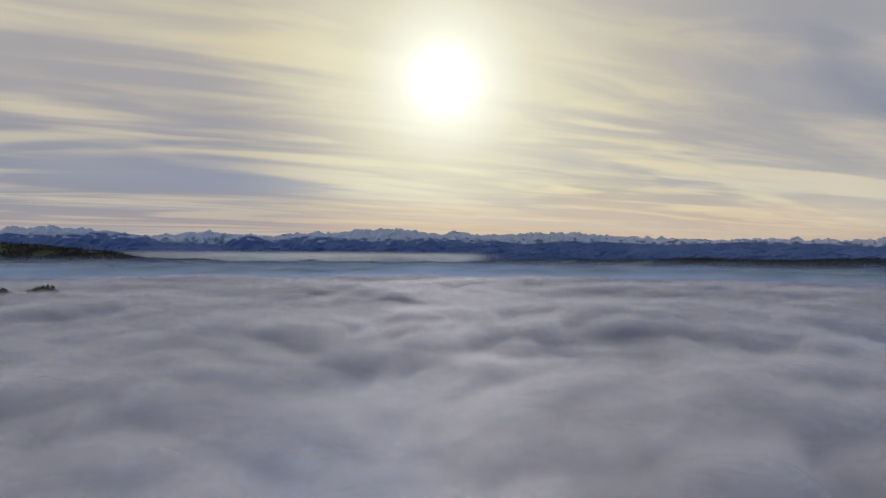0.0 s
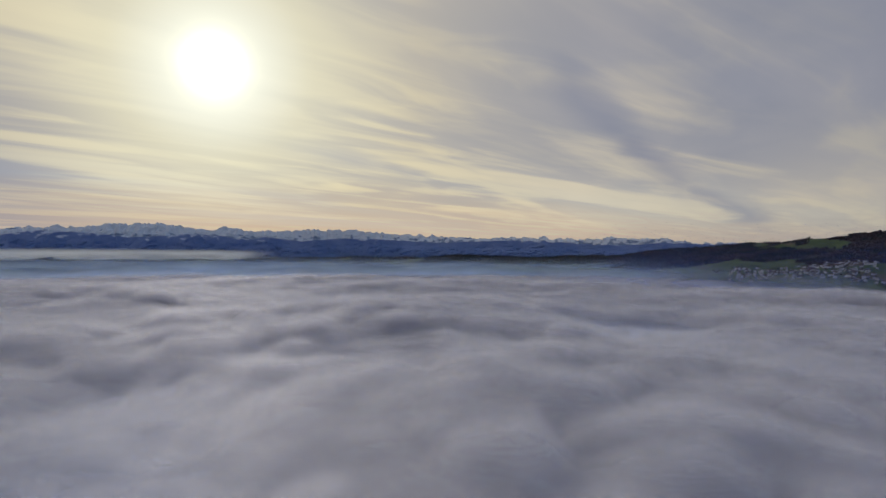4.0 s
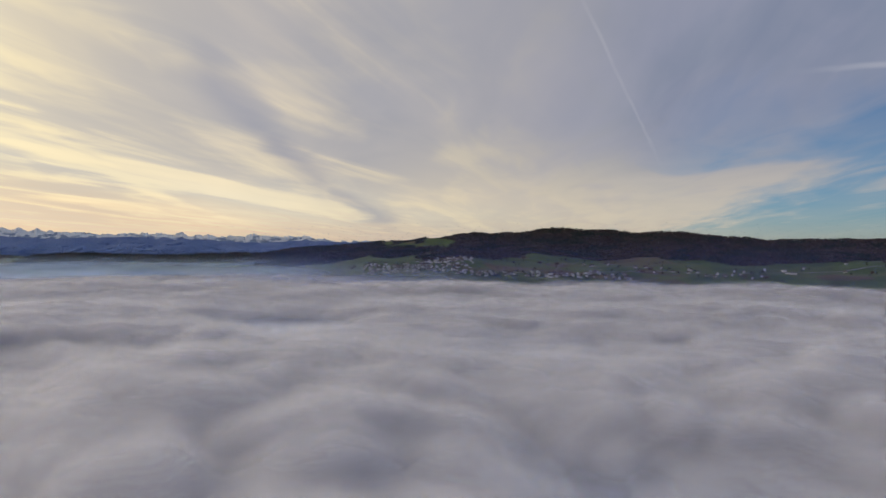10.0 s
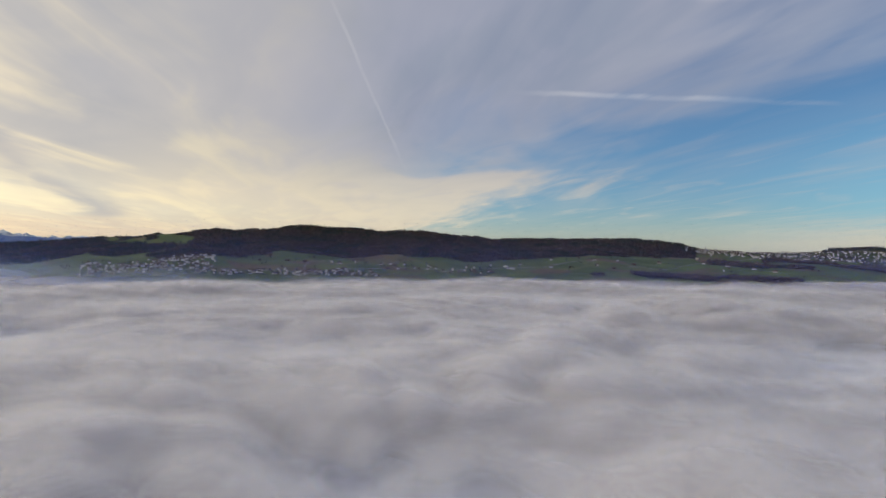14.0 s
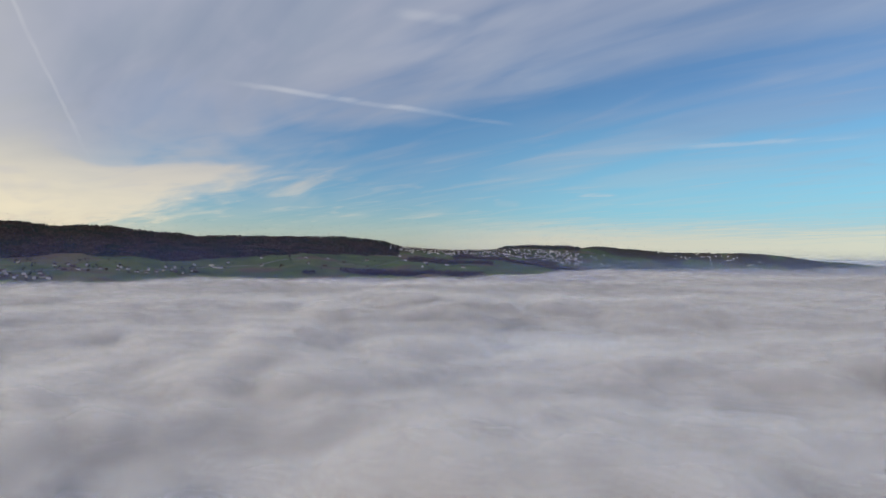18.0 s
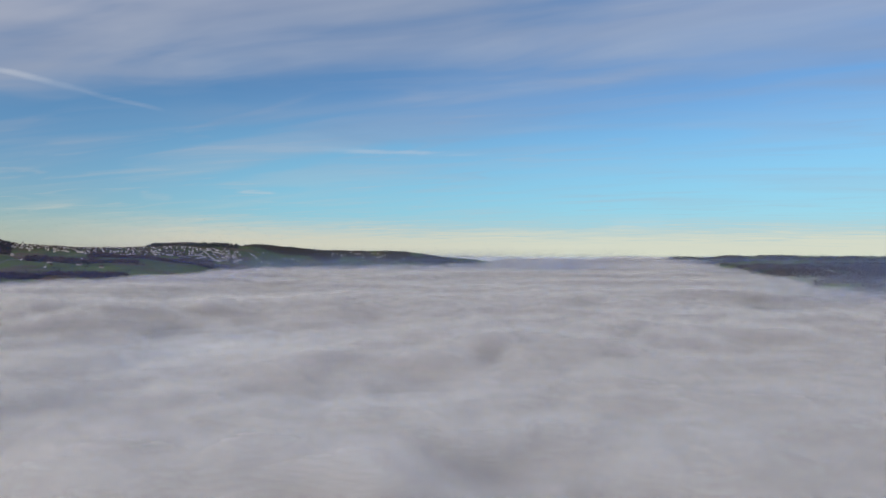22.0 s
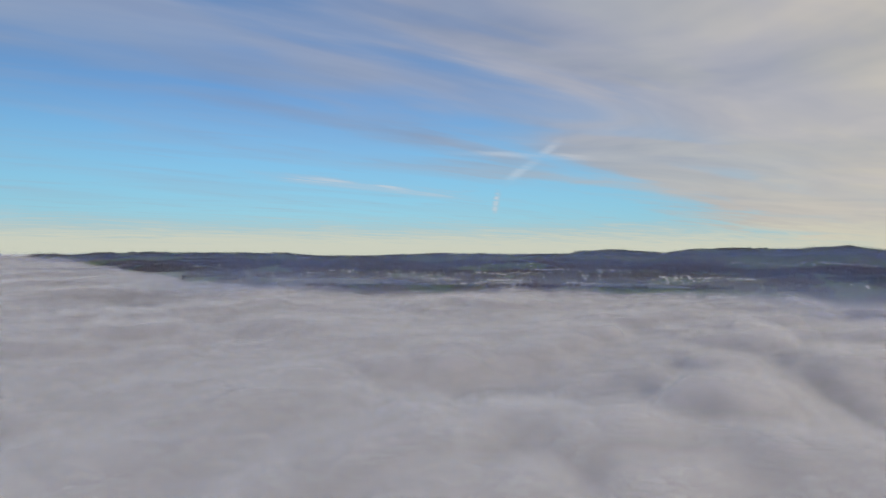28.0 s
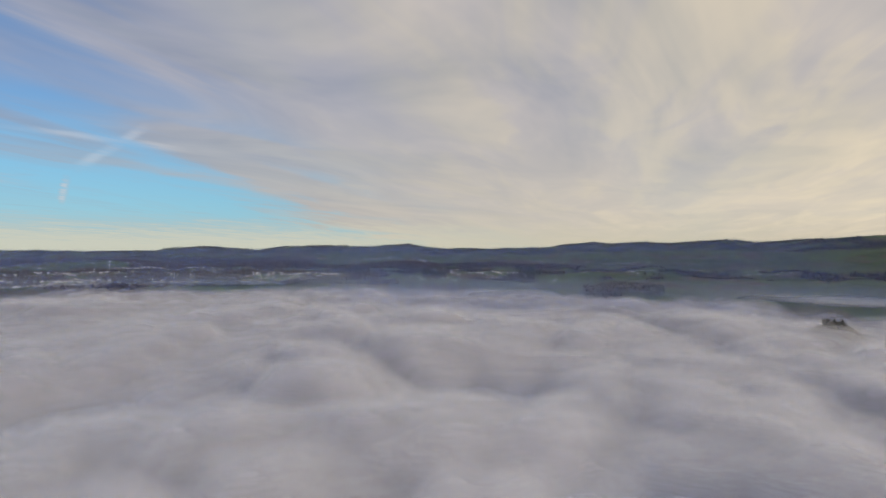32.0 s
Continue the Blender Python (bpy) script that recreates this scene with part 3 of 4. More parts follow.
# added see-through sheets; the blue of hazy air is put into their colour
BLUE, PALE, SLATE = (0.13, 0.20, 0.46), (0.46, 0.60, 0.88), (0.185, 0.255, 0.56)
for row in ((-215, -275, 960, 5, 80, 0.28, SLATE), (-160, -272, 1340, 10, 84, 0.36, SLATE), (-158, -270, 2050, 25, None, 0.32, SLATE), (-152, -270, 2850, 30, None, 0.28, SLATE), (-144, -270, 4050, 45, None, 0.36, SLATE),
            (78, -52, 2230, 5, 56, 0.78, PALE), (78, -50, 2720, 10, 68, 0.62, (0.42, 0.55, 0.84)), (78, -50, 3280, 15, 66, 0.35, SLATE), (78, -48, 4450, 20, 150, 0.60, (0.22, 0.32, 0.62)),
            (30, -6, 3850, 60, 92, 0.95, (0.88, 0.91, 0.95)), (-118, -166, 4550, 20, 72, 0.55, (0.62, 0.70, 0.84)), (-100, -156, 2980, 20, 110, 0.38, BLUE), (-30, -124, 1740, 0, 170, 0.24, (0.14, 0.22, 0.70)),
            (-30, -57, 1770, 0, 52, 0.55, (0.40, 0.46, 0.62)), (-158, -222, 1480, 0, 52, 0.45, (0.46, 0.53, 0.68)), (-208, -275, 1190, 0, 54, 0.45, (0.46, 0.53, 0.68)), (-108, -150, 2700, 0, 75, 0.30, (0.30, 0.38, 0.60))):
    haze(*row, "curtain sheet standing in for blue grey haze and pale mist over the far land")

# ---- the far mountains ----


# low, rock and snow are passed in already tinted blue for aerial haze
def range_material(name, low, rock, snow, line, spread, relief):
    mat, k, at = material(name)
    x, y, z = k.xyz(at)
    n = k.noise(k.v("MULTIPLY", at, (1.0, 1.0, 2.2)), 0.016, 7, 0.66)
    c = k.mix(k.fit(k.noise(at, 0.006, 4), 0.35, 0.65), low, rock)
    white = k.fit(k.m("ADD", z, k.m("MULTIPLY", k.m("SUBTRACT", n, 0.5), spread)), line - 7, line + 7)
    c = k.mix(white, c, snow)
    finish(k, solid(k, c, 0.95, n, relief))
    return mat


ALPS = sorted(((60, 1.2), (45, 1.5), (36.2, 1.6), (33, 1.78), (29, 1.6), (26.1, 1.18), (24.3, 1.4), (21.4, 1.74), (19.2, 1.5), (15.3, 1.45), (12.8, 1.75), (9.2, 1.8),
               (7.1, 2.1), (5, 2.25), (3.2, 2.2), (2.1, 1.9), (0, 1.78), (-1.5, 1.98), (-3.5, 1.64), (-9.3, 1.85), (-12, 1.96), (-14.4, 1.66), (-19, 1.48),
               (-23, 1.3), (-30, 1.36), (-33.4, 1.12), (-36, 1.36), (-40.5, 1.2), (-43, 0.95), (-47, 0.85), (-60, 0.6)))
FELLS = sorted(((60, 1.0), (36.2, 1.25), (33.5, 1.05), (31.4, 1.3), (28.6, 1.55), (26.1, 1.2), (24.7, 0.6), (20, 0.45), (19.2, 1.1), (17.8, 1.38), (15.3, 1.0),
                (12.8, 1.44), (9.7, 1.3), (6.6, 0.95), (1.3, 1.38), (-3, 0.9), (-4.6, 1.15), (-7.7, 0.78), (-11.4, 1.12), (-15, 1.05), (-20.3, 0.76),
                (-25.5, 1.02), (-29.3, 1.03), (-33.5, 0.76), (-37, 0.64), (-40.5, 0.86), (-44, 0.78), (-60, 0.4)))


def mountains(name, crest, far, deep, jag, mat, label):
    n, m = 1500, 26
    az = np.radians(np.linspace(62, -62, n))
    rows = np.linspace(0, 1, m)
    A, R = np.meshgrid(az, rows)
    G = np.degrees(A)
    top = HIGH + far * np.tan(np.radians(along(G, crest, 1)))
    d = far - deep * (1 - R)
    x, y = -np.sin(A) * d, np.cos(A) * d
    lean = G + 0.9 * (R - 0.5) * np.sign(grain(np.round(G / 3.0) * 1.7, 0.5 + 0 * G, 5))
    spur = 1 - 2.2 * np.abs(octaves(lean / 1.7, R * 3.0 + lean * 0.2, 31, 4, 0.55))
    tooth = octaves(G * 1.6, A * 0 + 0.5, 77, 5, 0.65)
    z = -30 + (top + 30) * R ** 0.9 + jag * (tooth * R ** 2.5 + spur * 1.5 * R * (1 - R) * 2)
    y2 = 1 - 0.012 * spur * (1 - R)
    v = np.stack([x * y2, y * y2, z], -1).reshape(-1, 3)
    i, j = np.meshgrid(np.arange(m - 1), np.arange(n - 1), indexing="ij")
    f = np.stack([i * n + j, (i + 1) * n + j, (i + 1) * n + j + 1, i * n + j + 1], -1).reshape(-1, 4)
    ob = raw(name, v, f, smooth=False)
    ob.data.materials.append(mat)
    return tagged(ob, label, "mountains", kind="structure")


# the blue of distance is painted into the colours of both ranges
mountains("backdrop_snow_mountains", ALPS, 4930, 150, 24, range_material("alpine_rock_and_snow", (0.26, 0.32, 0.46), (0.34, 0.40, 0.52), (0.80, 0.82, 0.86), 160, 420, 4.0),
          "distant jagged snow covered mountain chain with haze tinted into its colour")
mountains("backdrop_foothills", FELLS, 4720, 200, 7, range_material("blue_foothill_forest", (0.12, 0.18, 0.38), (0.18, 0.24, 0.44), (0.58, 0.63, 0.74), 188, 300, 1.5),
          "forested foothills tinted dark blue as haze, with patches of snow")

# ---- woods ----


def cone_tree():
    """A conifer of three ragged tiers, unit height."""
    v, f = [], []
    for lo, hi, r in ((0.08, 0.58, 0.26), (0.32, 0.80, 0.19), (0.58, 1.0, 0.12)):
        b = len(v)
        for q in range(6):
            w = 2 * math.pi * q / 6 + lo * 5
            v.append((r * (1 + 0.18 * (-1) ** q) * math.cos(w), r * (1 + 0.18 * (-1) ** q) * math.sin(w), lo))
        v.append((0, 0, hi))
        f += [(b + q, b + (q + 1) % 6, b + 6) for q in range(6)]
    return np.array(v), np.array(f)


def clump_tree():
    """A broad crown of five knobbly clumps, unit height."""
    rng = np.random.RandomState(4)
    v, f = [], []
    oct_v = np.array(((1, 0, 0), (0.3, 0.95, 0), (-0.8, 0.6, 0), (-0.8, -0.6, 0), (0.3, -0.95, 0), (0, 0, 1), (0, 0, -1)), float)
    oct_f = [(q, (q + 1) % 5, 5) for q in range(5)] + [((q + 1) % 5, q, 6) for q in range(5)]
    for cx, cy, cz, r in ((0, 0, 0.74, 0.25), (0.2, 0.05, 0.52, 0.22), (-0.16, 0.15, 0.50, 0.23), (-0.06, -0.2, 0.55, 0.22), (0.02, 0.02, 0.36, 0.26)):
        b = len(v)
        v += list(oct_v * r * rng.uniform(0.8, 1.2, (7, 1)) + (cx, cy, cz))
        f += [(p + b, q + b, s + b) for p, q, s in oct_f]
    return np.array(v), np.array(f)


SHAPES = (cone_tree(), clump_tree())


def wood(name, x, y, share, label, low=14, high=24, seed=0):
    """A wood of many trees at the places x, y: share of them conifers."""
    rng = np.random.RandomState(seed)
    z = land(x, y)
    keep = z > -4
    x, y, z = x[keep], y[keep], z[keep]
    patch = 0.5 + 1.2 * octaves(x / 130, y / 130, 9, 3)
    fir = rng.rand(len(x)) * 0.35 + patch * 0.65 < share
    vs, fs, ms, base = [], [], [], 0
    for kind, pick in ((0, fir), (1, ~fir)):
        sv, sf = SHAPES[kind]
        n = int(pick.sum())
        if not n:
            continue
        h = rng.uniform(low, high, n) * (1.0 if kind == 0 else 0.85)
        w = h * rng.uniform(0.95, 1.55, n)
        a = rng.uniform(0, 6.28, n)
        ca, sa = np.cos(a)[:, None], np.sin(a)[:, None]
        jit = sv[None] * rng.uniform(0.85, 1.15, (n, len(sv), 3))
        px = (jit[..., 0] * ca - jit[..., 1] * sa) * w[:, None] + x[pick][:, None]
        py = (jit[..., 0] * sa + jit[..., 1] * ca) * w[:, None] + y[pick][:, None]
        pz = jit[..., 2] * h[:, None] + z[pick][:, None] - 1.0
        vs.append(np.stack([px, py, pz], -1).reshape(-1, 3))
        fs.append((sf[None] + (np.arange(n) * len(sv))[:, None, None] + base).reshape(-1, 3))
        ms.append(np.full(n * len(sf), kind))
        base += n * len(sv)
    if not vs:
        return
    ob = raw(name, np.vstack(vs), np.vstack(fs), smooth=False)
    ob.data.materials.append(conifer_mat)
    ob.data.materials.append(bare_mat)
    ob.data.polygons.foreach_set("material_index", np.concatenate(ms).astype(np.int32))
    return tagged(ob, label, "woodland", kind="stuff")


def scatter(az0, az1, d0, d1, step, seed):
    """Places about step apart between two bearings and two distances."""
    rng = np.random.RandomState(seed)
    mid = (d0 + d1) / 2
    n = int(abs(math.radians(az1 - az0)) * mid * (d1 - d0) / step ** 2)
    a, d = np.radians(rng.uniform(min(az0, az1), max(az0, az1), n)), rng.uniform(d0, d1, n)
    return -np.sin(a) * d, np.cos(a) * d


def hill_wood():
    x, y = scatter(-51, -99.8, 2200, 3150, 9.0, 1)
    keep = hill_stand(x, y)
    wood("hill_forest", x[keep], y[keep], 0.44, "dense mixed forest of dark firs and bare brown trees on the long hill", 7.5, 13, 1)


hill_wood()


def patch_wood(az0, az1, d0, d1, label, share=0.5, step=14, seed=5, gaps=-1.0, low=8, high=14):
    x, y = scatter(az0 + 2.5 * np.sign(az0 - az1), az1 - 2.5 * np.sign(az0 - az1), d0 - 90, d1 + 90, step, seed)
    keep = stands(x, y, (az0, az1, d0, d1, label, share, step, seed, gaps))
    wood("woodland", x[keep], y[keep], share, label, low, high, seed)


for row in WOODS:
    patch_wood(*row, low=5 if row[7] in (20, 21, 26, 28, 33) else 8, high=8 if row[7] in (20, 21, 28, 33) else 14)

# ---- houses ----


def part(name, bm, mat, parent=None, label="", at=None):
    me = bpy.data.meshes.new(name)
    bm.to_mesh(me)
    bm.free()
    me.materials.append(mat)
    ob = new(name, me)
    ob.parent = parent
    if at is not None:
        ob.matrix_basis = at
    return tagged(ob, label)


def block(x0, x1, y0, y1, z0, z1, bevel=0.0):
    bm = bmesh.new()
    bmesh.ops.create_cube(bm, size=1, matrix=Matrix.Translation(((x0 + x1) / 2, (y0 + y1) / 2, (z0 + z1) / 2)) @ Matrix.Diagonal((x1 - x0, y1 - y0, z1 - z0, 1)))
    if bevel:
        bmesh.ops.bevel(bm, geom=bm.edges[:], offset=bevel, segments=1, affect="EDGES")
    return bm


def gable_body(w, l, h, g):
    """Walls with two gables: w across the ridge, l along it."""
    bm = bmesh.new()
    pts = ((-w / 2, -3), (w / 2, -3), (w / 2, h), (0, h + g), (-w / 2, h))
    rings = [[bm.verts.new((x, y, z)) for x, z in pts] for y in (-l / 2, l / 2)]
    bm.faces.new(rings[0])
    bm.faces.new(rings[1][::-1])
    for q in range(5):
        bm.faces.new((rings[0][q], rings[1][q], rings[1][(q + 1) % 5], rings[0][(q + 1) % 5]))
    bmesh.ops.recalc_face_normals(bm, faces=bm.faces[:])
    return bm


def gable_roof(w, l, h, g, over=0.5, thick=0.3):
    bm = bmesh.new()
    k = g / (w / 2)
    pts = ((-w / 2 - over, h - over * k), (0, h + g), (w / 2 + over, h - over * k))
    ring = [(x, z + 0.02) for x, z in pts] + [(x, z + thick) for x, z in pts[::-1]]
    rings = [[bm.verts.new((x, y, z)) for x, z in ring] for y in (-l / 2 - over, l / 2 + over)]
    bm.faces.new(rings[0])
    bm.faces.new(rings[1][::-1])
    for q in range(6):
        bm.faces.new((rings[0][q], rings[1][q], rings[1][(q + 1) % 6], rings[0][(q + 1) % 6]))
    bmesh.ops.recalc_face_normals(bm, faces=bm.faces[:])
    return bm


def house(name, w, l, h, g, wall, roof, label, category="house", group="houses of the valley villages"):
    ob = tagged(new(name), label, category, group)
    part("wall", gable_body(w, l, h, g), wall, ob)
    part("roof", gable_roof(w, l, h, g), roof, ob)
    part("chimney", block(w * 0.15, w * 0.15 + 0.8, l * 0.2, l * 0.2 + 0.8, h + g * 0.5, h + g + 1.0, 0.05), render_mat, ob)
    for sx in (-1, 1):
        for sy in (-0.25, 0.25):
            pane = block(-0.06, 0.06, -0.8, 0.8, -0.75, 0.75)
            part("window", pane, glass_mat, ob, at=pose(sx * (w / 2 + 0.04), sy * l, h * 0.62))
    part("door", block(-0.55, 0.55, -0.07, 0.07, 0, 2.1, 0.02), timber_mat, ob, at=pose(0, -l / 2 - 0.05, 0))
    return ob


HOUSES = (house("house", 6.5, 8.5, 4.6, 2.6, white_mat, tile_mat, "white rendered family house with a brown tiled gable roof"),
          house("house", 7, 9.5, 4.8, 3.0, render_mat, tile_mat, "cream rendered house with a steep red brown roof"),
          house("house", 8, 11, 6.2, 2.2, white_mat, slate_mat, "white three storey house with a grey slate roof"),
          house("farmhouse", 8.5, 14, 4.6, 3.8, render_mat, tile_mat, "broad farmhouse with a large tiled roof on the meadow", "farmhouse", "farms on the meadow"),
          house("barn", 8, 14, 3.8, 3.4, timber_mat, tile_mat, "brown timber barn with a tiled roof on the meadow", "barn", "farms on the meadow"),
          house("hall", 10, 30, 5.0, 1.8, white_mat, slate_mat, "long white low building with a shallow grey roof", "hall", "long buildings by the road"))
first = set()


def settle(ob, x, y, turn):
    z = float(land(np.array([x]), np.array([y]))[0])
    if z < -6:
        return
    m = pose(x, y, z - 0.3, 0, 0, turn)
    if ob.name not in first:
        first.add(ob.name)
        ob.matrix_basis = m
    else:
        copy_thing(ob, m)


def village(az0, az1, d0, d1, count, kinds, seed, gap=17):
    rng = np.random.RandomState(seed)
    put = []
    for _ in range(count * 12):
        if len(put) >= count:
            break
        a, d = radians(rng.uniform(min(az0, az1), max(az0, az1))), rng.uniform(d0, d1)
        x, y = -math.sin(a) * d, math.cos(a) * d
        if all((x - p) ** 2 + (y - q) ** 2 > gap ** 2 for p, q in put):
            put.append((x, y))
            settle(HOUSES[kinds[rng.randint(len(kinds))]], x, y, math.degrees(a) + rng.choice((0, 90)) + rng.uniform(-14, 14))


village(-46, -56.5, 1960, 2280, 112, (0, 0, 1, 2), 1, 12)
village(-54.5, -71, 1870, 1990, 68, (0, 1, 2), 2, 13)
village(-71, -82, 1990, 2110, 26, (0, 1, 4), 3, 18)
village(-60, -69, 2120, 2280, 8, (3, 4), 4, 50)
village(-81, -83.6, 2130, 2190, 4, (5, 2), 5, 48)
village(-83, -96, 2160, 2420, 10, (3, 4, 0), 6, 60)
village(-96, -108, 2250, 2700, 12, (3, 4, 0), 7, 60)
village(-98.8, -109.4, 2900, 3330, 58, (0, 1, 2), 8, 15)


def far_houses(name, spots, label, seed, size=1.0):
    """Many small far houses: walls and roofs in one mesh."""
    rng = np.random.RandomState(seed)
    bx, by = [], []
    for az0, az1, d0, d1, n in spots:
        a, d = np.radians(rng.uniform(min(az0, az1), max(az0, az1), n)), rng.uniform(d0, d1, n)
        bx.append(-np.sin(a) * d)
        by.append(np.cos(a) * d)
    x, y = np.concatenate(bx), np.concatenate(by)
    z = land(x, y)
    keep = z > -3
    x, y, z = x[keep], y[keep], z[keep]
    n = len(x)
    w, l, h, g, t = rng.uniform(8, 12, n), rng.uniform(10, 18, n), rng.uniform(5, 10, n), rng.uniform(2.5, 4.5, n), rng.uniform(0, 3.14, n)
    w, l, h, g = w * size, l * size, h * size, g * size
    body = np.array(((-.5, -.5, 0, 0), (.5, -.5, 0, 0), (.5, -.5, 1, 0), (0, -.5, 1, 1), (-.5, -.5, 1, 0), (-.5, .5, 0, 0), (.5, .5, 0, 0), (.5, .5, 1, 0), (0, .5, 1, 1), (-.5, .5, 1, 0)))
    cap = np.array(((-.58, -.54, .97, -.08), (0, -.54, 1.05, 1.05), (.58, -.54, .97, -.08), (-.58, .54, .97, -.08), (0, .54, 1.05, 1.05), (.58, .54, .97, -.08)))
    bf = np.array(((0, 1, 2), (0, 2, 4), (4, 2, 3), (6, 5, 9), (6, 9, 7), (7, 9, 8), (1, 6, 7), (1, 7, 2), (5, 0, 4), (5, 4, 9)))
    cf = np.array(((0, 1, 4), (0, 4, 3), (1, 2, 5), (1, 5, 4)))
    v, f, m, base = [], [], [], 0
    for shape, faces, slot in ((body, bf, 0), (cap, cf, 1)):
        px, py = shape[None, :, 0] * w[:, None], shape[None, :, 1] * l[:, None]
        pz = shape[None, :, 2] * h[:, None] + shape[None, :, 3] * g[:, None] + z[:, None]
        c, s = np.cos(t)[:, None], np.sin(t)[:, None]
        v.append(np.stack([px * c - py * s + x[:, None], px * s + py * c + y[:, None], pz], -1).reshape(-1, 3))
        f.append((faces[None] + (np.arange(n) * len(shape))[:, None, None] + base).reshape(-1, 3))
        m.append(np.full(n * len(faces), slot))
        base += n * len(shape)
    ob = raw(name, np.vstack(v), np.vstack(f), smooth=False)
    ob.data.materials.append(white_mat)
    ob.data.materials.append(tile_mat)
    ob.data.polygons.foreach_set("material_index", np.concatenate(m).astype(np.int32))
    tagged(ob, label, "houses", kind="stuff")


far_houses("hilltop_houses", ((-109.5, -116.8, 2980, 3290, 210), (-117.5, -122, 3100, 3350, 14), (-123, -132, 3500, 3700, 40), (-99, -109.4, 2950, 3340, 190)), "crowded small pale houses of the hilltop village", 31, 0.58)
far_houses("village_houses", ((-46.5, -56.5, 1980, 2290, 90), (-55, -70, 1880, 2000, 20)), "small houses packed between the gardens of the valley village", 33, 0.62)
far_houses("plain_houses", ((-174, -192, 1600, 1950, 300), (-188, -205, 1500, 1800, 340), (-193, -207, 1900, 2500, 600), (-205, -217, 1600, 2000, 260), (-178, -190, 2500, 3000, 110), (-170, -240, 1550, 3600, 300),
                            (-212, -226, 3300, 3700, 220), (-226, -236, 1750, 2050, 110), (-232, -246, 3000, 3400, 130), (-166, -178, 2500, 2900, 50), (-240, -258, 2000, 2500, 60)), "scattered small pale houses of the towns on the northern plain", 32, 0.36)


# ---- single trees about the farms and villages ----


def bare_tree(name, seed, tall, label, mat):
    rng = np.random.RandomState(seed)
    ob = tagged(new(name), label, "tree", "single trees on the meadows")
    bm = bmesh.new()
    bmesh.ops.create_cone(bm, cap_ends=True, segments=7, radius1=tall * 0.032, radius2=tall * 0.012, depth=tall * 0.6, matrix=Matrix.Translation((0, 0, tall * 0.28)))
    for q in range(6):
        a, up = q * 1.05 + rng.uniform(-0.3, 0.3), rng.uniform(0.9, 1.2)
        m = pose(0, 0, tall * (0.30 + 0.045 * q), 0, 0, math.degrees(a)) @ pose(0, 0, 0, 0, 52, 0) @ Matrix.Translation((0, 0, tall * 0.15 * up))
        bmesh.ops.create_cone(bm, cap_ends=False, segments=5, radius1=tall * 0.012, radius2=tall * 0.004, depth=tall * 0.3 * up, matrix=m)
    part("trunk", bm, bark_mat, ob)
    sv, sf = SHAPES[1]
    v, f = [], []
    for q in range(16):
        h = rng.uniform(0.35, 0.95)
        r = 0.30 * math.sin(math.pi * min(1, (h - 0.2) / 0.8)) * rng.uniform(0.4, 1.0)
        a = rng.uniform(0, 6.28)
        size = rng.uniform(0.14, 0.26)
        f.append(sf + len(sv) * q)
        v.append(((sv - (0, 0, 0.5)) * size * rng.uniform(0.8, 1.2, sv.shape) + (r * math.cos(a), r * math.sin(a), h)) * tall)
    crown = raw("crown", np.vstack(v), np.vstack(f), smooth=False)
    crown.data.materials.append(mat)
    crown.parent = ob
    return ob


LONE = (bare_tree("tree", 1, 11, "bare brown broadleaf tree standing on the meadow", bare_mat), bare_tree("tree", 2, 8, "small bare fruit tree beside a farm", bare_mat),
        bare_tree("tree", 3, 12, "dark evergreen tree beside the road", conifer_mat))
rng = np.random.RandomState(12)
for az0, az1, d0, d1, count in ((-54, -70, 1880, 2260, 52), (-70, -84, 1960, 2220, 38), (-84, -108, 2080, 2500, 52)):
    for _ in range(count):
        a, d = radians(rng.uniform(az1, az0)), rng.uniform(d0, d1)
        settle(LONE[rng.randint(3)], -math.sin(a) * d, math.cos(a) * d, rng.uniform(0, 360))
for row in ((-45.5, -55, 1950, 2330, "dark garden trees between the village houses", 0.4, 26, 41, -0.3), (-55, -71, 1870, 2020, "garden trees along the village street", 0.4, 24, 42, -0.2),
            (-71, -84, 1980, 2120, "hedges and trees along the road", 0.4, 26, 43, 0.0), (-99.5, -116.5, 2950, 3330, "garden trees of the hilltop village", 0.4, 15, 44, -0.3),
            (-176, -216, 1500, 2600, "trees between the houses of the plain", 0.3, 24, 45, -0.1)):
    patch_wood(row[0], row[1], row[2], row[3], row[4], row[5], row[6], row[7], row[8], 5, 10)


# ---- roads and the church ----


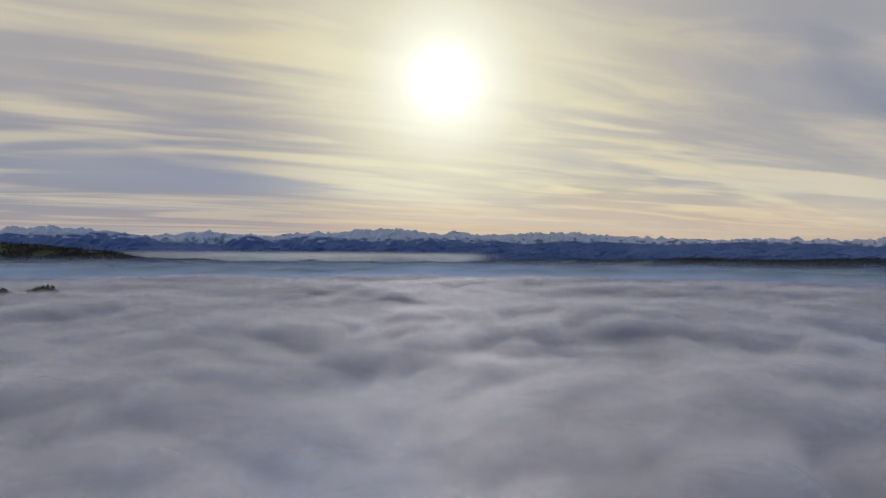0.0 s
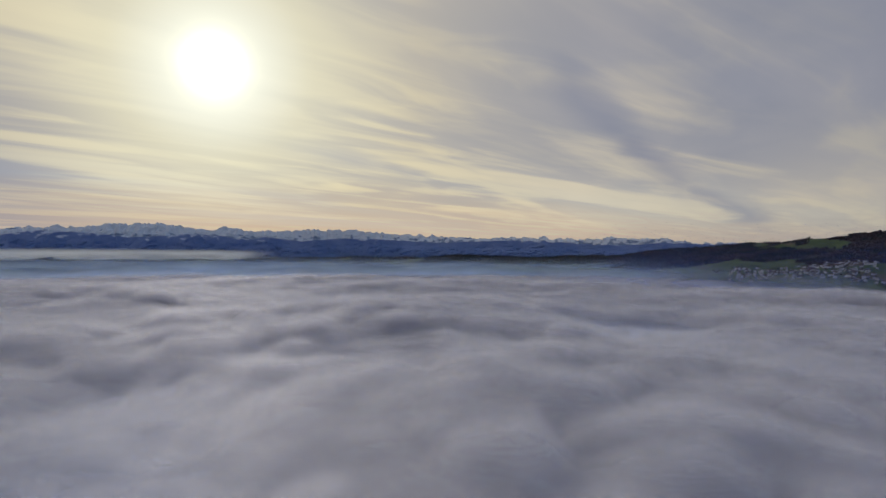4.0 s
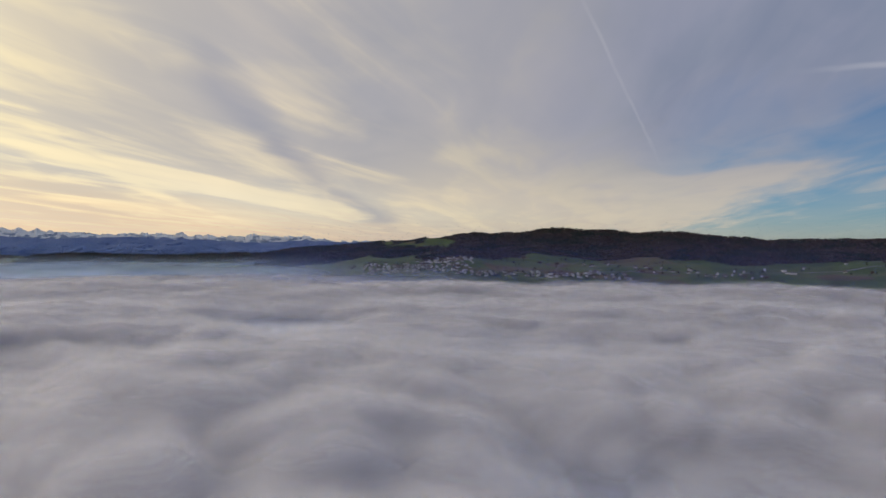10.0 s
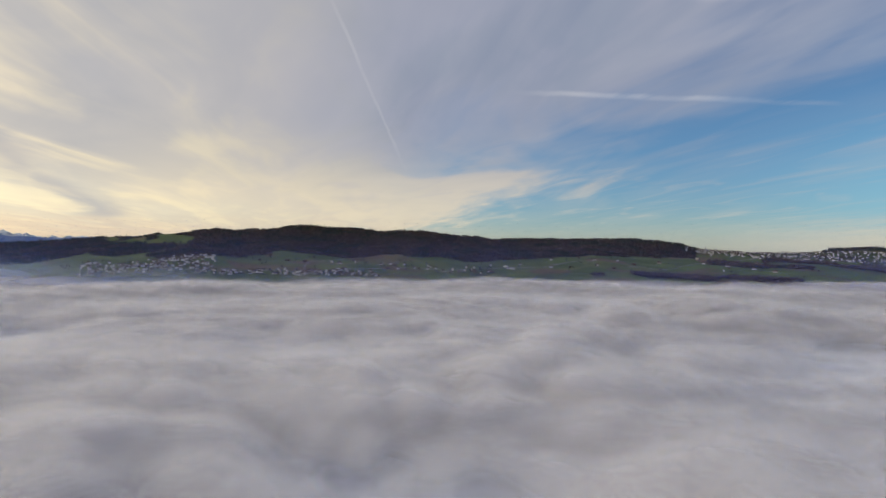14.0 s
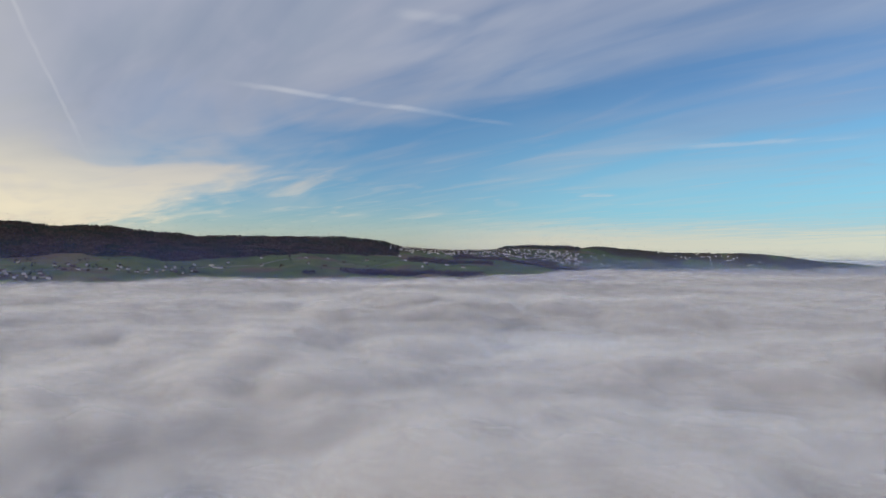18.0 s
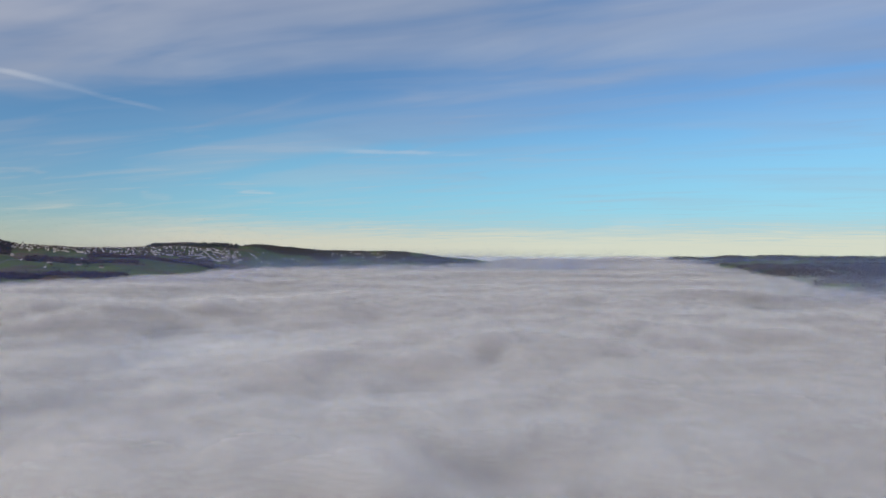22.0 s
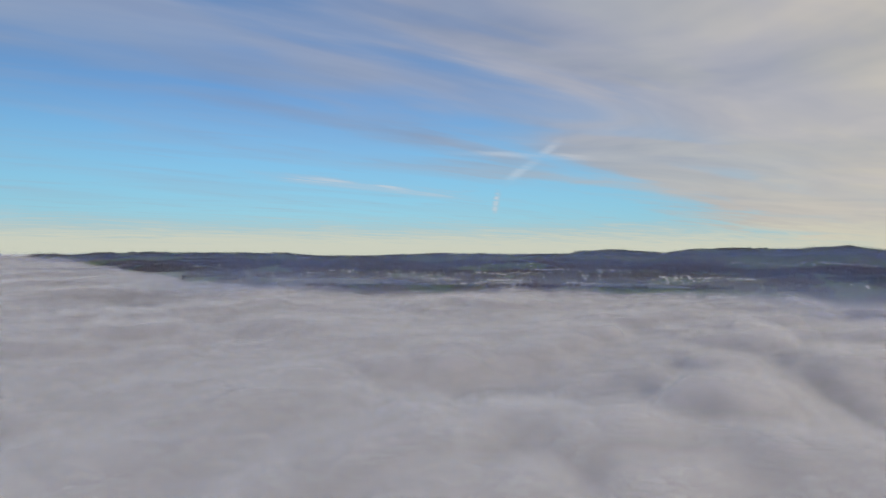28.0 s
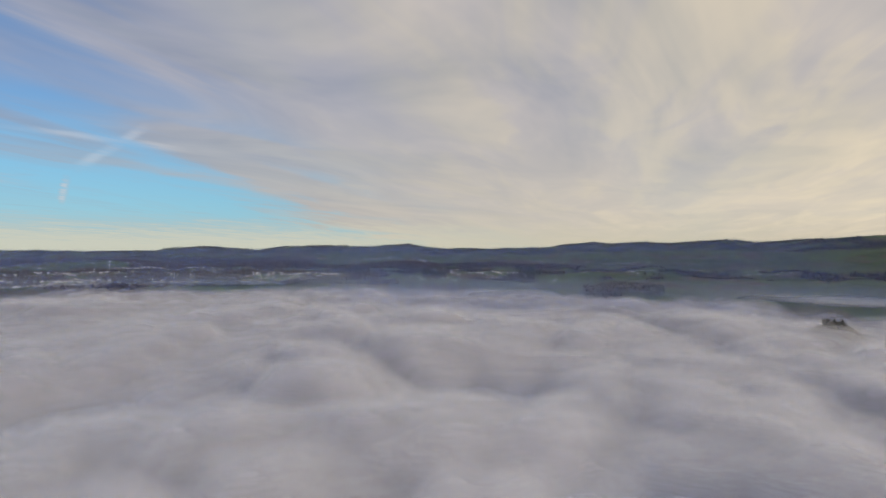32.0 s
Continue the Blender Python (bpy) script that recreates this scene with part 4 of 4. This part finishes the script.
def road(name, points, wide, label):
    """A lane laid on the land along bearings and distances."""
    az, d = (np.interp(np.linspace(0, len(points) - 1, 90), np.arange(len(points)), [p[q] for p in points]) for q in (0, 1))
    d = d + 14 * grain(az * 0.7, az * 0 + 0.3, 91)
    x, y = -np.sin(np.radians(az)) * d, np.cos(np.radians(az)) * d
    tx, ty = np.gradient(x), np.gradient(y)
    n = np.hypot(tx, ty)
    nx, ny = -ty / n * wide / 2, tx / n * wide / 2
    v = []
    for s in (-1, -0.9, 0.9, 1):
        px, py = x + nx * s, y + ny * s
        v.append(np.stack([px, py, land(px, py) + (0.45 if abs(s) < 1 else -0.6)], -1))
    v = np.stack(v, 1).reshape(-1, 3)
    f = [(4 * i + j, 4 * i + j + 1, 4 * i + j + 5, 4 * i + j + 4) for i in range(89) for j in range(3)]
    ob = raw(name, v, np.array(f))
    ob.data.materials.append(road_mat)
    tagged(ob, label, "road", kind="structure")


road("road", ((-54, 1985), (-60, 1960), (-66, 1965), (-72, 2030), (-78, 2060), (-83, 2150), (-87, 2230), (-91, 2330)), 5.5, "pale country road along the foot of the hill")
road("road", ((-94, 2250), (-98, 2350), (-102, 2620), (-104, 2850), (-105, 3080)), 5.0, "pale lane climbing to the hilltop village")
road("road", ((-64, 1970), (-64.5, 2120), (-66, 2230), (-68, 2290)), 4.0, "farm track up the meadow")


def church():
    ob = tagged(new("church"), "white village church with a dark roof and a pointed spire", "church")
    part("nave", gable_body(9, 18, 6.5, 4.5), white_mat, ob)
    part("roof", gable_roof(9, 18, 6.5, 4.5), slate_mat, ob)
    part("tower", block(-2.6, 2.6, 9.2, 14.4, -3, 15, 0.1), white_mat, ob)
    bm = bmesh.new()
    bmesh.ops.create_cone(bm, cap_ends=True, segments=8, radius1=3.7, radius2=0.1, depth=13, matrix=Matrix.Translation((0, 11.8, 21.5)))
    part("spire", bm, slate_mat, ob)
    for y in (-6, -2, 2, 6):
        for s in (-1, 1):
            part("window", block(-0.07, 0.07, -0.5, 0.5, -1.4, 1.4), glass_mat, ob, at=pose(s * 4.54, y, 3.6))
    part("clock", block(-1.0, 1.0, -0.08, 0.08, -1.0, 1.0, 0.03), slate_mat, ob, at=pose(0, 9.14, 12.5))
    return ob


settle(church(), math.sin(radians(100.6)) * 3080, math.cos(radians(100.6)) * 3080, 60)
